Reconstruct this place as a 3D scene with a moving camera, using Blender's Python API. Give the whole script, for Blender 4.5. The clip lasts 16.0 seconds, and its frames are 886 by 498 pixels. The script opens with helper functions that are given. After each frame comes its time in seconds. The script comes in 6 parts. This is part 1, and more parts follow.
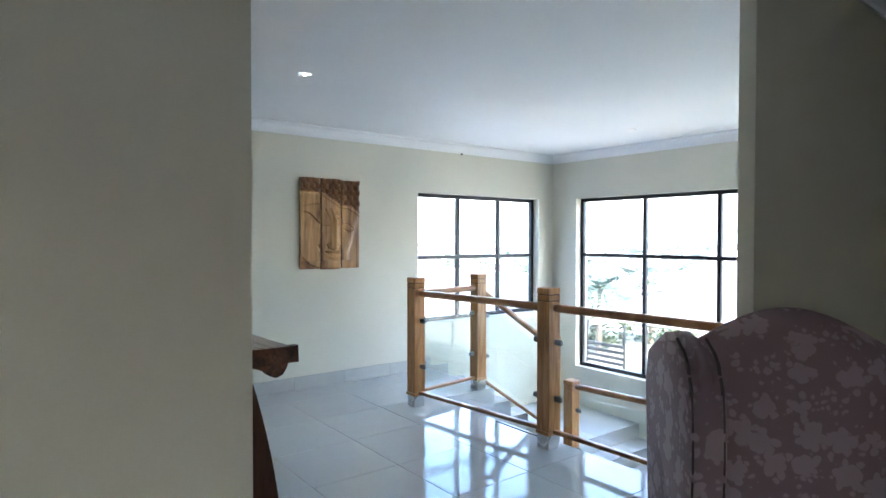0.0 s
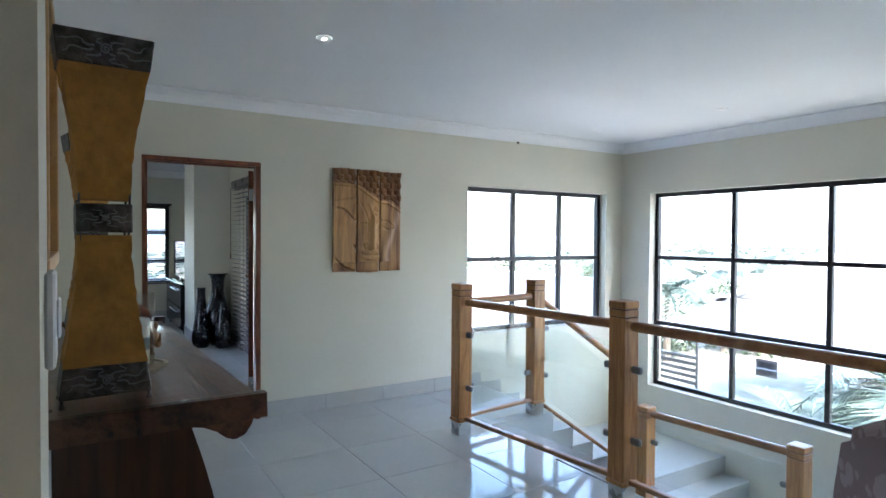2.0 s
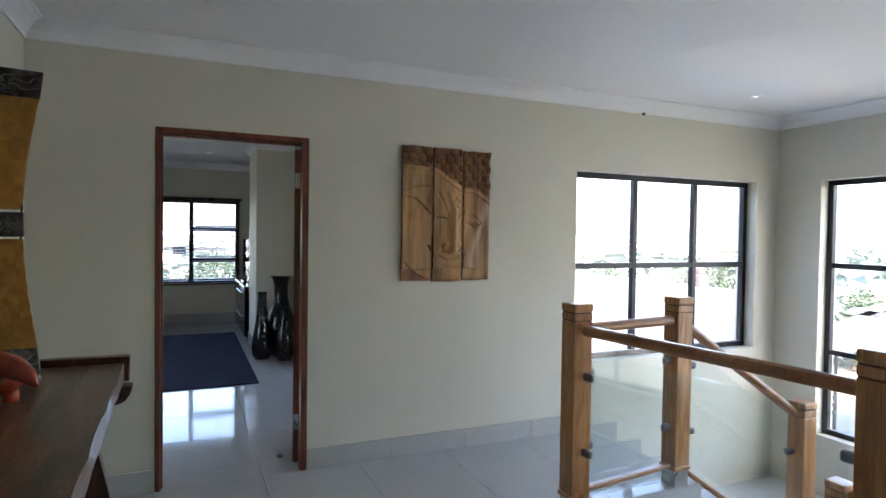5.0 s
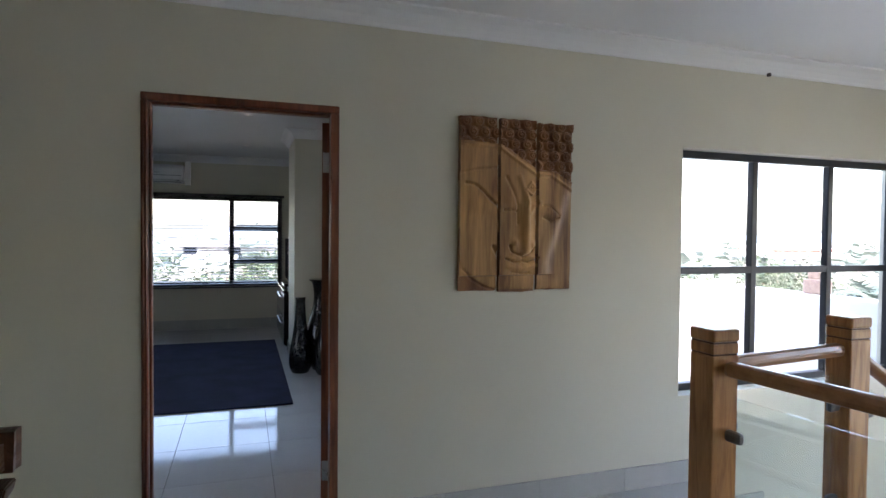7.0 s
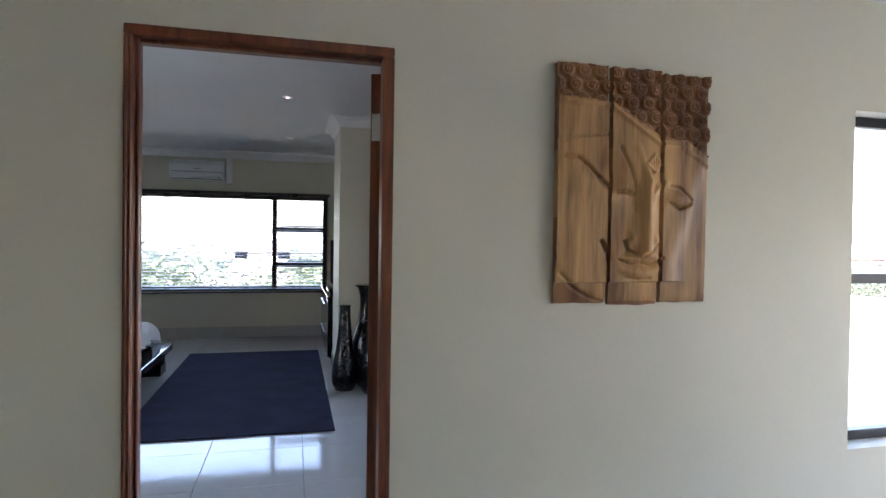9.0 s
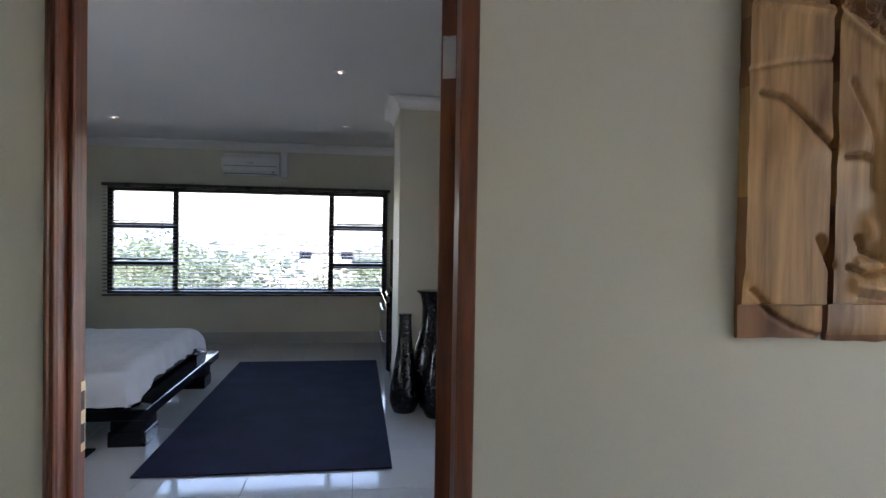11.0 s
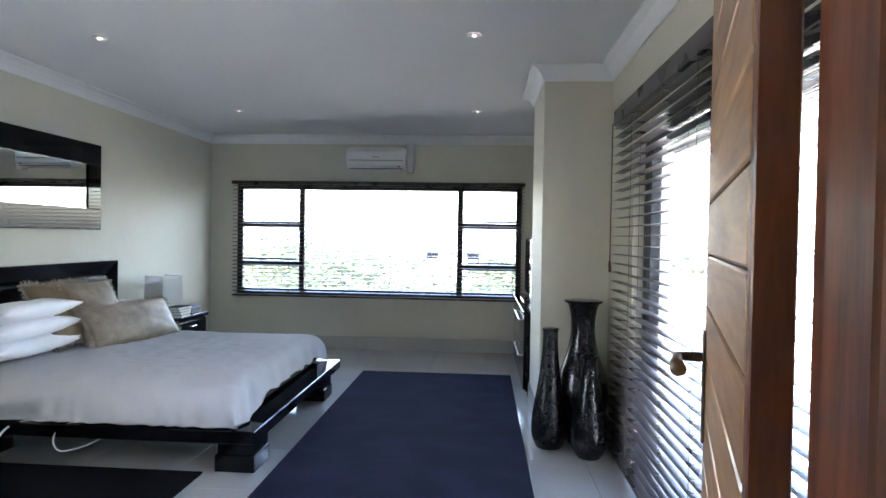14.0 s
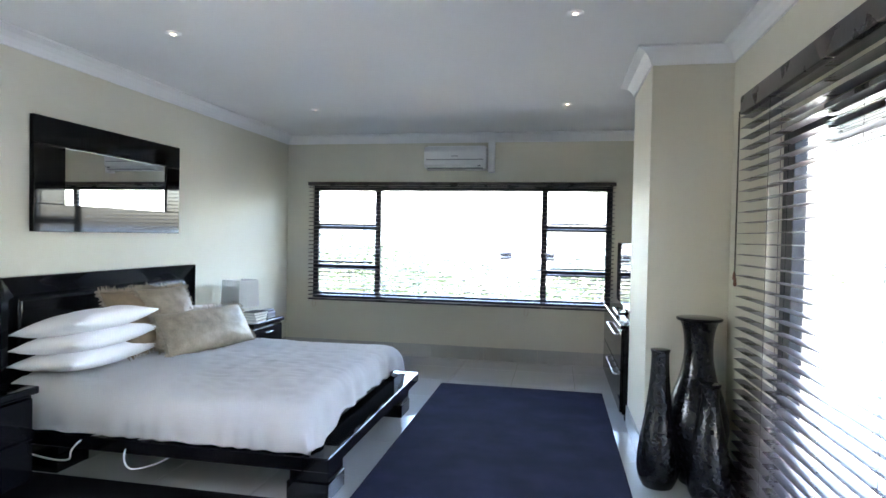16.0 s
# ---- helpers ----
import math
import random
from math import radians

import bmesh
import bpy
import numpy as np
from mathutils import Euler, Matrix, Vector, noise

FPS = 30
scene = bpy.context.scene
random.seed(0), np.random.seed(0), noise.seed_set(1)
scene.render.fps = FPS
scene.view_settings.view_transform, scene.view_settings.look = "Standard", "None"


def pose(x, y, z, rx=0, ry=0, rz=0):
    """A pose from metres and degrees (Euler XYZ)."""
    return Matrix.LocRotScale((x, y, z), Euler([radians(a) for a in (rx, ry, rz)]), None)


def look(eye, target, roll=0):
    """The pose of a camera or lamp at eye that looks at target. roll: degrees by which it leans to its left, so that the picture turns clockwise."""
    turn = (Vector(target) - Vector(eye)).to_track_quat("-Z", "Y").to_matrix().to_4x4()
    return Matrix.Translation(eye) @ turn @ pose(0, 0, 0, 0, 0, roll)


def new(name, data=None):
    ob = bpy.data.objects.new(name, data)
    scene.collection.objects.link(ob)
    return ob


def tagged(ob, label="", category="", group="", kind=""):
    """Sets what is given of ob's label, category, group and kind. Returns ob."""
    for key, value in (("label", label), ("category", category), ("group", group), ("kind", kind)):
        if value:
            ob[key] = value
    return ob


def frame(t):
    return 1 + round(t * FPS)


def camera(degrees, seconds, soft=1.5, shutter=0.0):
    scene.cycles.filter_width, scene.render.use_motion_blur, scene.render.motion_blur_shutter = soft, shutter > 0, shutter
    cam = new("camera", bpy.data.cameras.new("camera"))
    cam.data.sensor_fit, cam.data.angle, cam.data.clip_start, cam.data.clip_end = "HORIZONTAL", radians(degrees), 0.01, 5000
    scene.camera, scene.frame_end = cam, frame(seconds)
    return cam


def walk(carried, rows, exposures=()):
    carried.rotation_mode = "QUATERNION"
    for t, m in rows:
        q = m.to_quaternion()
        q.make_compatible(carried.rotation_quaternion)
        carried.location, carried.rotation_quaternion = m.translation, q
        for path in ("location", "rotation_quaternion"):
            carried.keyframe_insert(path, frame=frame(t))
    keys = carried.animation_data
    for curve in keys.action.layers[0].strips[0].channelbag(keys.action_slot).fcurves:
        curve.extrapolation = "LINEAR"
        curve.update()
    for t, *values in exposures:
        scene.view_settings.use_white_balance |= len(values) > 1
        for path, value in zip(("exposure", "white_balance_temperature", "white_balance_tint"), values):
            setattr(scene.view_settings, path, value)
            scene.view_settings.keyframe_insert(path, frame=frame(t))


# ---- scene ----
cam = camera(73.9, 16.0)
PATH = [
    (0, (1.231, -0.402, 1.493), (2.45, 1.184, 1.454), 0.1),
    (0.5, (1.383, -0.275, 1.484), (2.577, 1.328, 1.444), 0.2),
    (1, (1.515, -0.142, 1.488), (2.672, 1.489, 1.449), 0.2),
    (1.5, (1.63, -0.005, 1.477), (2.74, 1.659, 1.44), 0.2),
    (2, (1.743, 0.168, 1.493), (2.798, 1.866, 1.451), 0.4),
    (2.5, (1.839, 0.334, 1.475), (2.838, 2.066, 1.435), 0.4),
    (3, (1.919, 0.522, 1.475), (2.874, 2.279, 1.435), 0.5),
    (3.5, (1.994, 0.709, 1.49), (2.92, 2.482, 1.444), 0.5),
    (4, (2.093, 0.913, 1.502), (2.984, 2.702, 1.454), 0.6),
    (6.5, (2.534, 1.909, 1.472), (3.207, 3.792, 1.422), 0.69),
    (7, (2.57, 2.144, 1.474), (3.212, 4.038, 1.423), 0.55),
    (7.5, (2.576, 2.346, 1.457), (3.187, 4.25, 1.409), 0.51),
    (8, (2.613, 2.566, 1.455), (3.181, 4.483, 1.411), 0.35),
    (8.5, (2.645, 2.755, 1.429), (3.175, 4.683, 1.392), 0.55),
    (11, (2.753, 3.749, 1.395), (3.039, 5.728, 1.363), 0.93),
    (11.5, (2.762, 3.915, 1.398), (2.986, 5.902, 1.361), 0.71),
    (12, (2.757, 4.069, 1.398), (2.913, 6.063, 1.361), 0.88),
    (12.5, (2.749, 4.209, 1.397), (2.822, 6.208, 1.356), 0.81),
    (13, (2.745, 4.34, 1.398), (2.735, 6.34, 1.356), 0.95),
    (13.5, (2.713, 4.451, 1.382), (2.641, 6.45, 1.345), 0.91),
    (14, (2.683, 4.549, 1.376), (2.547, 6.544, 1.339), 0.96),
    (14.5, (2.65, 4.641, 1.377), (2.449, 6.631, 1.342), 0.92),
    (15, (2.612, 4.734, 1.398), (2.344, 6.716, 1.355), 0.82),
    (15.5, (2.574, 4.833, 1.392), (2.249, 6.806, 1.355), 1.06),
    (16, (2.536, 4.935, 1.415), (2.159, 6.898, 1.373), 1.1),
]
EXPOSURES = [
    (0.0, 4.62, 6000, 12),
    (2.0, 4.25, 6100, 13),
    (4.0, 4.15, 6400, 16),
    (7.0, 3.62, 6700, 18),
    (8.5, 4.25, 6700, 20),
    (11.0, 4.0, 6800, 20),
    (12.5, 4.3, 6700, 18),
    (14.5, 5.15, 6700, 17),
    (16.0, 5.4, 6700, 16),
]
walk(cam, [(t, look(eye, target, roll)) for t, eye, target, roll in PATH], EXPOSURES)

# ---- world, sun, exposure ----
SUN_EL, SUN_AZ = radians(52), radians(190)
world = bpy.data.worlds.new("sky")
scene.world = world
world.use_nodes = True
wn = world.node_tree.nodes
sky = wn.new("ShaderNodeTexSky")
sky.sky_type, sky.sun_disc, sky.sun_elevation, sky.sun_rotation = "NISHITA", False, SUN_EL, SUN_AZ
sky.air_density, sky.dust_density, sky.ozone_density = 1.0, 3.0, 1.0
wn["Background"].inputs["Strength"].default_value = 0.15
world.node_tree.links.new(sky.outputs[0], wn["Background"].inputs[0])
sun = new("sun", bpy.data.lights.new("sun", "SUN"))
sun.data.energy, sun.data.angle, sun.data.color = 1.0, radians(4), (1.0, 0.96, 0.9)
sun.matrix_world = look((math.sin(SUN_AZ) * 50, math.cos(SUN_AZ) * 50, 50 * math.tan(SUN_EL)), (0, 0, 0))


# ---- materials ----
def mat(name, base, rough=0.5, metal=0.0, spread=0.12, scale=6.0, fine=80.0, bump=0.05, stretch=(1, 1, 1), second=None, coat=0.0, island=0.0, coord="Object", spec=None, transmission=0.0, ior=1.45):
    m = bpy.data.materials.new(name)
    m.use_nodes = True
    nt = m.node_tree
    b = nt.nodes["Principled BSDF"]
    b.inputs["Roughness"].default_value, b.inputs["Metallic"].default_value = rough, metal
    b.inputs["Coat Weight"].default_value = coat
    b.inputs["Coat Roughness"].default_value = 0.06
    b.inputs["IOR"].default_value = ior
    b.inputs["Transmission Weight"].default_value = transmission
    if spec is not None:
        b.inputs["Specular IOR Level"].default_value = spec
    tc, mp = nt.nodes.new("ShaderNodeTexCoord"), nt.nodes.new("ShaderNodeMapping")
    nt.links.new(tc.outputs[coord], mp.inputs[0])
    mp.inputs["Scale"].default_value = stretch
    big, small = nt.nodes.new("ShaderNodeTexNoise"), nt.nodes.new("ShaderNodeTexNoise")
    for n, s in ((big, scale), (small, fine)):
        n.inputs["Scale"].default_value, n.inputs["Detail"].default_value = s, 5
        nt.links.new(mp.outputs[0], n.inputs["Vector"])
    ramp = nt.nodes.new("ShaderNodeValToRGB")
    lo = [c * (1 - spread) for c in base]
    hi = list(second) if second else [min(1, c * (1 + spread)) for c in base]
    ramp.color_ramp.elements[0].position, ramp.color_ramp.elements[1].position = 0.32, 0.68
    ramp.color_ramp.elements[0].color, ramp.color_ramp.elements[1].color = (*lo, 1), (*hi, 1)
    mixf = nt.nodes.new("ShaderNodeMath")
    mixf.operation = "MULTIPLY_ADD"
    nt.links.new(small.outputs[0], mixf.inputs[0])
    mixf.inputs[1].default_value = 0.35
    sub = nt.nodes.new("ShaderNodeMath")
    sub.operation = "MULTIPLY_ADD"
    nt.links.new(big.outputs[0], sub.inputs[0])
    sub.inputs[1].default_value, sub.inputs[2].default_value = 1.0, -0.17
    nt.links.new(sub.outputs[0], mixf.inputs[2])
    nt.links.new(mixf.outputs[0], ramp.inputs[0])
    col = ramp.outputs[0]
    if island:
        info, hsv = nt.nodes.new("ShaderNodeObjectInfo"), nt.nodes.new("ShaderNodeHueSaturation")
        mr = nt.nodes.new("ShaderNodeMapRange")
        mr.inputs[3].default_value, mr.inputs[4].default_value = 1 - island, 1 + island
        nt.links.new(info.outputs["Random"], mr.inputs[0])
        nt.links.new(mr.outputs[0], hsv.inputs["Value"])
        nt.links.new(col, hsv.inputs["Color"])
        col = hsv.outputs[0]
    nt.links.new(col, b.inputs["Base Color"])
    rr = nt.nodes.new("ShaderNodeMapRange")
    rr.inputs[3].default_value, rr.inputs[4].default_value = rough * 0.85, min(1, rough * 1.15)
    nt.links.new(big.outputs[0], rr.inputs[0])
    nt.links.new(rr.outputs[0], b.inputs["Roughness"])
    if bump:
        bp = nt.nodes.new("ShaderNodeBump")
        bp.inputs["Strength"].default_value, bp.inputs["Distance"].default_value = bump, 0.01
        nt.links.new(small.outputs[0], bp.inputs["Height"])
        nt.links.new(bp.outputs[0], b.inputs["Normal"])
    return m


def wood(name, dark, light, axis=2, rough=0.4, ring=9.0, coat=0.2, bump=0.15, depth=0.004):
    """Timber whose grain runs along one axis."""
    m = mat(name, light, rough, coat=coat, bump=0)
    nt = m.node_tree
    b = nt.nodes["Principled BSDF"]
    tc, mp = nt.nodes.new("ShaderNodeTexCoord"), nt.nodes.new("ShaderNodeMapping")
    s = [ring, ring, ring]
    s[axis] = ring * 0.09
    mp.inputs["Scale"].default_value = s
    info = nt.nodes.new("ShaderNodeObjectInfo")
    add = nt.nodes.new("ShaderNodeVectorMath")
    mul = nt.nodes.new("ShaderNodeVectorMath")
    mul.operation = "SCALE"
    comb = nt.nodes.new("ShaderNodeCombineXYZ")
    for i in range(3):
        nt.links.new(info.outputs["Random"], comb.inputs[i])
    nt.links.new(comb.outputs[0], mul.inputs[0])
    mul.inputs["Scale"].default_value = 9.0
    nt.links.new(tc.outputs["Object"], add.inputs[0])
    nt.links.new(mul.outputs[0], add.inputs[1])
    nt.links.new(add.outputs[0], mp.inputs[0])
    n1, n2 = nt.nodes.new("ShaderNodeTexNoise"), nt.nodes.new("ShaderNodeTexNoise")
    n1.inputs["Scale"].default_value, n1.inputs["Detail"].default_value, n1.inputs["Distortion"].default_value = 1.6, 6, 1.2
    n2.inputs["Scale"].default_value, n2.inputs["Detail"].default_value = 14, 4
    nt.links.new(mp.outputs[0], n1.inputs[0])
    nt.links.new(mp.outputs[0], n2.inputs[0])
    sm = nt.nodes.new("ShaderNodeMath")
    sm.operation = "MULTIPLY_ADD"
    sm.inputs[1].default_value = 0.3
    nt.links.new(n2.outputs[0], sm.inputs[0])
    nt.links.new(n1.outputs[0], sm.inputs[2])
    ramp = nt.nodes.new("ShaderNodeValToRGB")
    ramp.color_ramp.elements[0].position, ramp.color_ramp.elements[1].position = 0.46, 0.82
    ramp.color_ramp.elements[0].color, ramp.color_ramp.elements[1].color = (*dark, 1), (*light, 1)
    nt.links.new(sm.outputs[0], ramp.inputs[0])
    nt.links.new(ramp.outputs[0], b.inputs["Base Color"])
    bp = nt.nodes.new("ShaderNodeBump")
    bp.inputs["Strength"].default_value, bp.inputs["Distance"].default_value = bump, depth
    nt.links.new(sm.outputs[0], bp.inputs["Height"])
    nt.links.new(bp.outputs[0], b.inputs["Normal"])
    return m


def glass(name, tint=(1, 1, 1), rough=0.0, base=0.05):
    """Thin clear glass: see-through, with a sheen that grows at a slant."""
    m = bpy.data.materials.new(name)
    m.use_nodes = True
    nt = m.node_tree
    nt.nodes.remove(nt.nodes["Principled BSDF"])
    out = nt.nodes["Material Output"]
    tr, gl, lw, mx = [nt.nodes.new("ShaderNode" + k) for k in ("BsdfTransparent", "BsdfGlossy", "LayerWeight", "MixShader")]
    tr.inputs[0].default_value = (*tint, 1)
    gl.inputs["Roughness"].default_value = rough
    pw, sc = nt.nodes.new("ShaderNodeMath"), nt.nodes.new("ShaderNodeMath")
    pw.operation, sc.operation = "POWER", "MULTIPLY_ADD"
    pw.inputs[1].default_value = 4.5
    sc.inputs[1].default_value, sc.inputs[2].default_value = 0.6, base
    nt.links.new(lw.outputs["Facing"], pw.inputs[0])
    nt.links.new(pw.outputs[0], sc.inputs[0])
    nt.links.new(sc.outputs[0], mx.inputs[0])
    nt.links.new(tr.outputs[0], mx.inputs[1])
    nt.links.new(gl.outputs[0], mx.inputs[2])
    nt.links.new(mx.outputs[0], out.inputs[0])
    return m


def glow(name, color, strength):
    m = bpy.data.materials.new(name)
    m.use_nodes = True
    nt = m.node_tree
    nt.nodes.remove(nt.nodes["Principled BSDF"])
    e = nt.nodes.new("ShaderNodeEmission")
    e.inputs[0].default_value, e.inputs[1].default_value = (*color, 1), strength
    nt.links.new(e.outputs[0], nt.nodes["Material Output"].inputs[0])
    return m


WALL = mat("cream_wall_paint", (0.62, 0.60, 0.50), 0.55, spread=0.03, scale=1.2, fine=160, bump=0.03)
WALL_LOUNGE = WALL
CEIL = mat("white_ceiling_paint", (0.78, 0.79, 0.80), 0.7, spread=0.02, scale=1.0, fine=120, bump=0.02)
TILE = mat("polished_porcelain", (0.50, 0.51, 0.50), 0.07, spread=0.04, scale=1.5, fine=40, bump=0.004, island=0.02, spec=0.55)
GROUT = mat("grey_grout", (0.22, 0.22, 0.21), 0.8, spread=0.15, fine=200, bump=0.1)
SKIRT = mat("porcelain_skirting", (0.46, 0.46, 0.44), 0.25, spread=0.04, island=0.02)
ALU = mat("charcoal_aluminium", (0.025, 0.027, 0.032), 0.35, 0.3, spread=0.15, fine=200, bump=0.01)
BLACKGLOSS = mat("black_lacquer", (0.005, 0.005, 0.007), 0.07, spread=0.3, spec=0.28, bump=0.006)
MIRRORFRAME = mat("black_mirror_frame", (0.004, 0.004, 0.005), 0.04, spread=0.3, spec=0.4, bump=0.004)
BLIND = mat("dark_brown_slat", (0.06, 0.052, 0.05), 0.28, spread=0.2, stretch=(1, 1, 1), fine=60)
FRAMEWOOD = wood("meranti_frame_wood", (0.10, 0.028, 0.012), (0.24, 0.075, 0.032), 2, 0.35, 14, 0.3)
DOORWOOD = wood("oiled_door_wood", (0.30, 0.13, 0.045), (0.58, 0.31, 0.13), 0, 0.4, 8, 0.2)
DOORWOOD_Y = wood("oiled_door_board", (0.28, 0.12, 0.045), (0.56, 0.30, 0.13), 1, 0.4, 8, 0.2)
RAILWOOD = wood("varnished_rail_wood", (0.24, 0.095, 0.035), (0.42, 0.20, 0.08), 0, 0.32, 4, 0.35)
OAK = wood("varnished_beech", (0.30, 0.125, 0.04), (0.52, 0.26, 0.095), 2, 0.35, 16, 0.35)
OAK_X = wood("varnished_beech_rail", (0.30, 0.13, 0.05), (0.52, 0.26, 0.11), 1, 0.35, 16, 0.35)
CARVE = wood("carved_suar_wood", (0.13, 0.05, 0.018), (0.56, 0.32, 0.125), 2, 0.42, 6, 0.15)
CARVESTAIN = wood("stained_carved_wood", (0.12, 0.045, 0.016), (0.32, 0.15, 0.06), 2, 0.42, 6, 0.15)
CARVEDARK = wood("dark_carved_edge", (0.07, 0.028, 0.012), (0.16, 0.07, 0.03), 2, 0.5, 6, 0.1)
SLEEPER = wood("dark_hewn_timber", (0.026, 0.011, 0.006), (0.16, 0.066, 0.034), 1, 0.3, 7, 0.5, 1.0, 0.012)
SLEEPER_Z = wood("reddish_board_timber", (0.03, 0.010, 0.004), (0.085, 0.03, 0.011), 2, 0.4, 7, 0.2)
RAILGLASS = glass("balustrade_glass", (0.965, 0.988, 0.98))
PANE = glass("window_glass", (0.97, 0.98, 0.98))
JAR = glass("jar_glass", (0.98, 0.985, 0.985), 0.0, 0.09)
STEEL = mat("brushed_steel", (0.55, 0.55, 0.56), 0.28, 1.0, spread=0.08, fine=300, bump=0.02)
STEELDARK = mat("satin_clamp_steel", (0.22, 0.22, 0.23), 0.3, 1.0, spread=0.1, bump=0.01)
DARKMETAL = mat("hammered_tin", (0.10, 0.09, 0.085), 0.38, 0.85, spread=0.5, scale=25, fine=60, bump=0.6)
BRONZE = mat("aged_bronze_handle", (0.22, 0.17, 0.13), 0.35, 0.9)
BRASS = mat("satin_brass", (0.72, 0.58, 0.36), 0.3, 1.0, spread=0.1)
PARCH = mat("ochre_parchment", (0.40, 0.19, 0.04), 0.75, spread=0.28, scale=9, fine=45, bump=0.25)
VELVET = mat("navy_pile", (0.017, 0.019, 0.044), 0.95, spec=0.1, spread=0.3, scale=4, fine=220, bump=0.4)
WHITEWASH_OCHRE = mat("ochre_frame_paint", (0.42, 0.25, 0.10), 0.5, spread=0.15, scale=10)
BLACKCLOTH = mat("black_cloth", (0.02, 0.02, 0.022), 0.8, spread=0.3, fine=150, bump=0.1)
BROWNCLOTH2 = mat("brown_satin", (0.22, 0.16, 0.10), 0.45, spread=0.2, scale=10, fine=120, bump=0.2)
DARKPILE = mat("black_pile", (0.006, 0.006, 0.008), 0.95, spec=0.1, spread=0.3, fine=220, bump=0.4)
LINEN = mat("white_cotton", (0.88, 0.88, 0.90), 0.85, spread=0.03, scale=3, fine=150, bump=0.08)
TAUPE = mat("taupe_taffeta", (0.30, 0.25, 0.19), 0.45, spread=0.25, scale=12, fine=90, bump=0.3)
BROWNCLOTH = mat("brown_cushion_cloth", (0.14, 0.10, 0.07), 0.6, spread=0.25, fine=120, bump=0.2)
PLASTIC = mat("white_plastic", (0.78, 0.79, 0.80), 0.35, spread=0.02)
GREYPLASTIC = mat("grey_plastic", (0.25, 0.26, 0.28), 0.4, spread=0.05)
SHADE = mat("white_lamp_shade", (0.80, 0.79, 0.76), 0.8, spread=0.03)
WAX = mat("ivory_wax", (0.74, 0.70, 0.60), 0.5, spread=0.05)
WAXGREY = mat("teal_wax_band", (0.16, 0.21, 0.21), 0.5, spread=0.1)
WHITEWASH = mat("pale_wood", (0.50, 0.40, 0.29), 0.6, spread=0.1)
CARVEDPINK = mat("pale_carved_wood", (0.42, 0.23, 0.13), 0.45, spread=0.2, scale=14)
REDWOOD = mat("glossy_red_wood", (0.30, 0.05, 0.02), 0.25, spread=0.35, scale=16, coat=0.3)
MIRROR = mat("mirror_silver", (0.9, 0.9, 0.9), 0.01, 1.0, spread=0.0, bump=0)
SCREEN = mat("screen_glass", (0.006, 0.007, 0.009), 0.05, spec=0.12, spread=0.1, bump=0)
STONE = mat("stair_porcelain", (0.52, 0.53, 0.53), 0.12, spread=0.05, scale=2)
PAPER = mat("book_paper", (0.72, 0.70, 0.64), 0.8, spread=0.06, stretch=(1, 1, 40))
RENDERWHITE = mat("white_outside_render", (0.80, 0.80, 0.78), 0.8, spread=0.04, scale=0.8, fine=60, bump=0.1)
PAVING = mat("pale_terrace_paving", (0.55, 0.53, 0.50), 0.6, spread=0.1, scale=3)
ROOFTILE = mat("grey_roof_tile", (0.20, 0.19, 0.19), 0.7, spread=0.2, scale=5)
REDROOF = mat("red_roof_tile", (0.30, 0.10, 0.07), 0.7, spread=0.2, scale=5)
GRASS = mat("dry_ground", (0.26, 0.25, 0.20), 0.9, spread=0.4, scale=0.6, fine=12, bump=0.3)
# Paler and bluer than LEAF: distance haze is put into this colour.
FARLEAF = mat("haze_tinted_far_foliage", (0.15, 0.19, 0.17), 0.9, spread=0.2, scale=0.3, bump=0)
LEAF = mat("green_leaf", (0.055, 0.08, 0.04), 0.6, spread=0.4, scale=3, island=0.2)
PALMLEAF = mat("grey_green_frond", (0.09, 0.125, 0.10), 0.5, spread=0.3, scale=4)
BARK = mat("palm_bark", (0.20, 0.16, 0.12), 0.85, spread=0.35, scale=14, bump=0.6)
CORD = mat("blind_cord", (0.05, 0.04, 0.04), 0.7)
REDSTONE = mat("pinkish_stone", (0.42, 0.27, 0.22), 0.8, spread=0.25, scale=18, bump=0.5)
GREYWALL = mat("grey_painted_wall", (0.34, 0.35, 0.36), 0.8, spread=0.06)
BLUEWALL = mat("blue_painted_wall", (0.10, 0.16, 0.30), 0.7, spread=0.08)
# The hills' blue-grey stands for distance haze, painted into the base colour.
HAZE_TINT = mat("haze_tinted_hill", (0.18, 0.24, 0.28), 1.0, spread=0.12, scale=0.02, fine=0.4, bump=0)
LAMPGLOW = glow("lamp_glow", (1.0, 0.93, 0.82), 6.0)
LAMPDIM = glow("dim_lamp_glow", (1.0, 0.80, 0.62), 0.8)


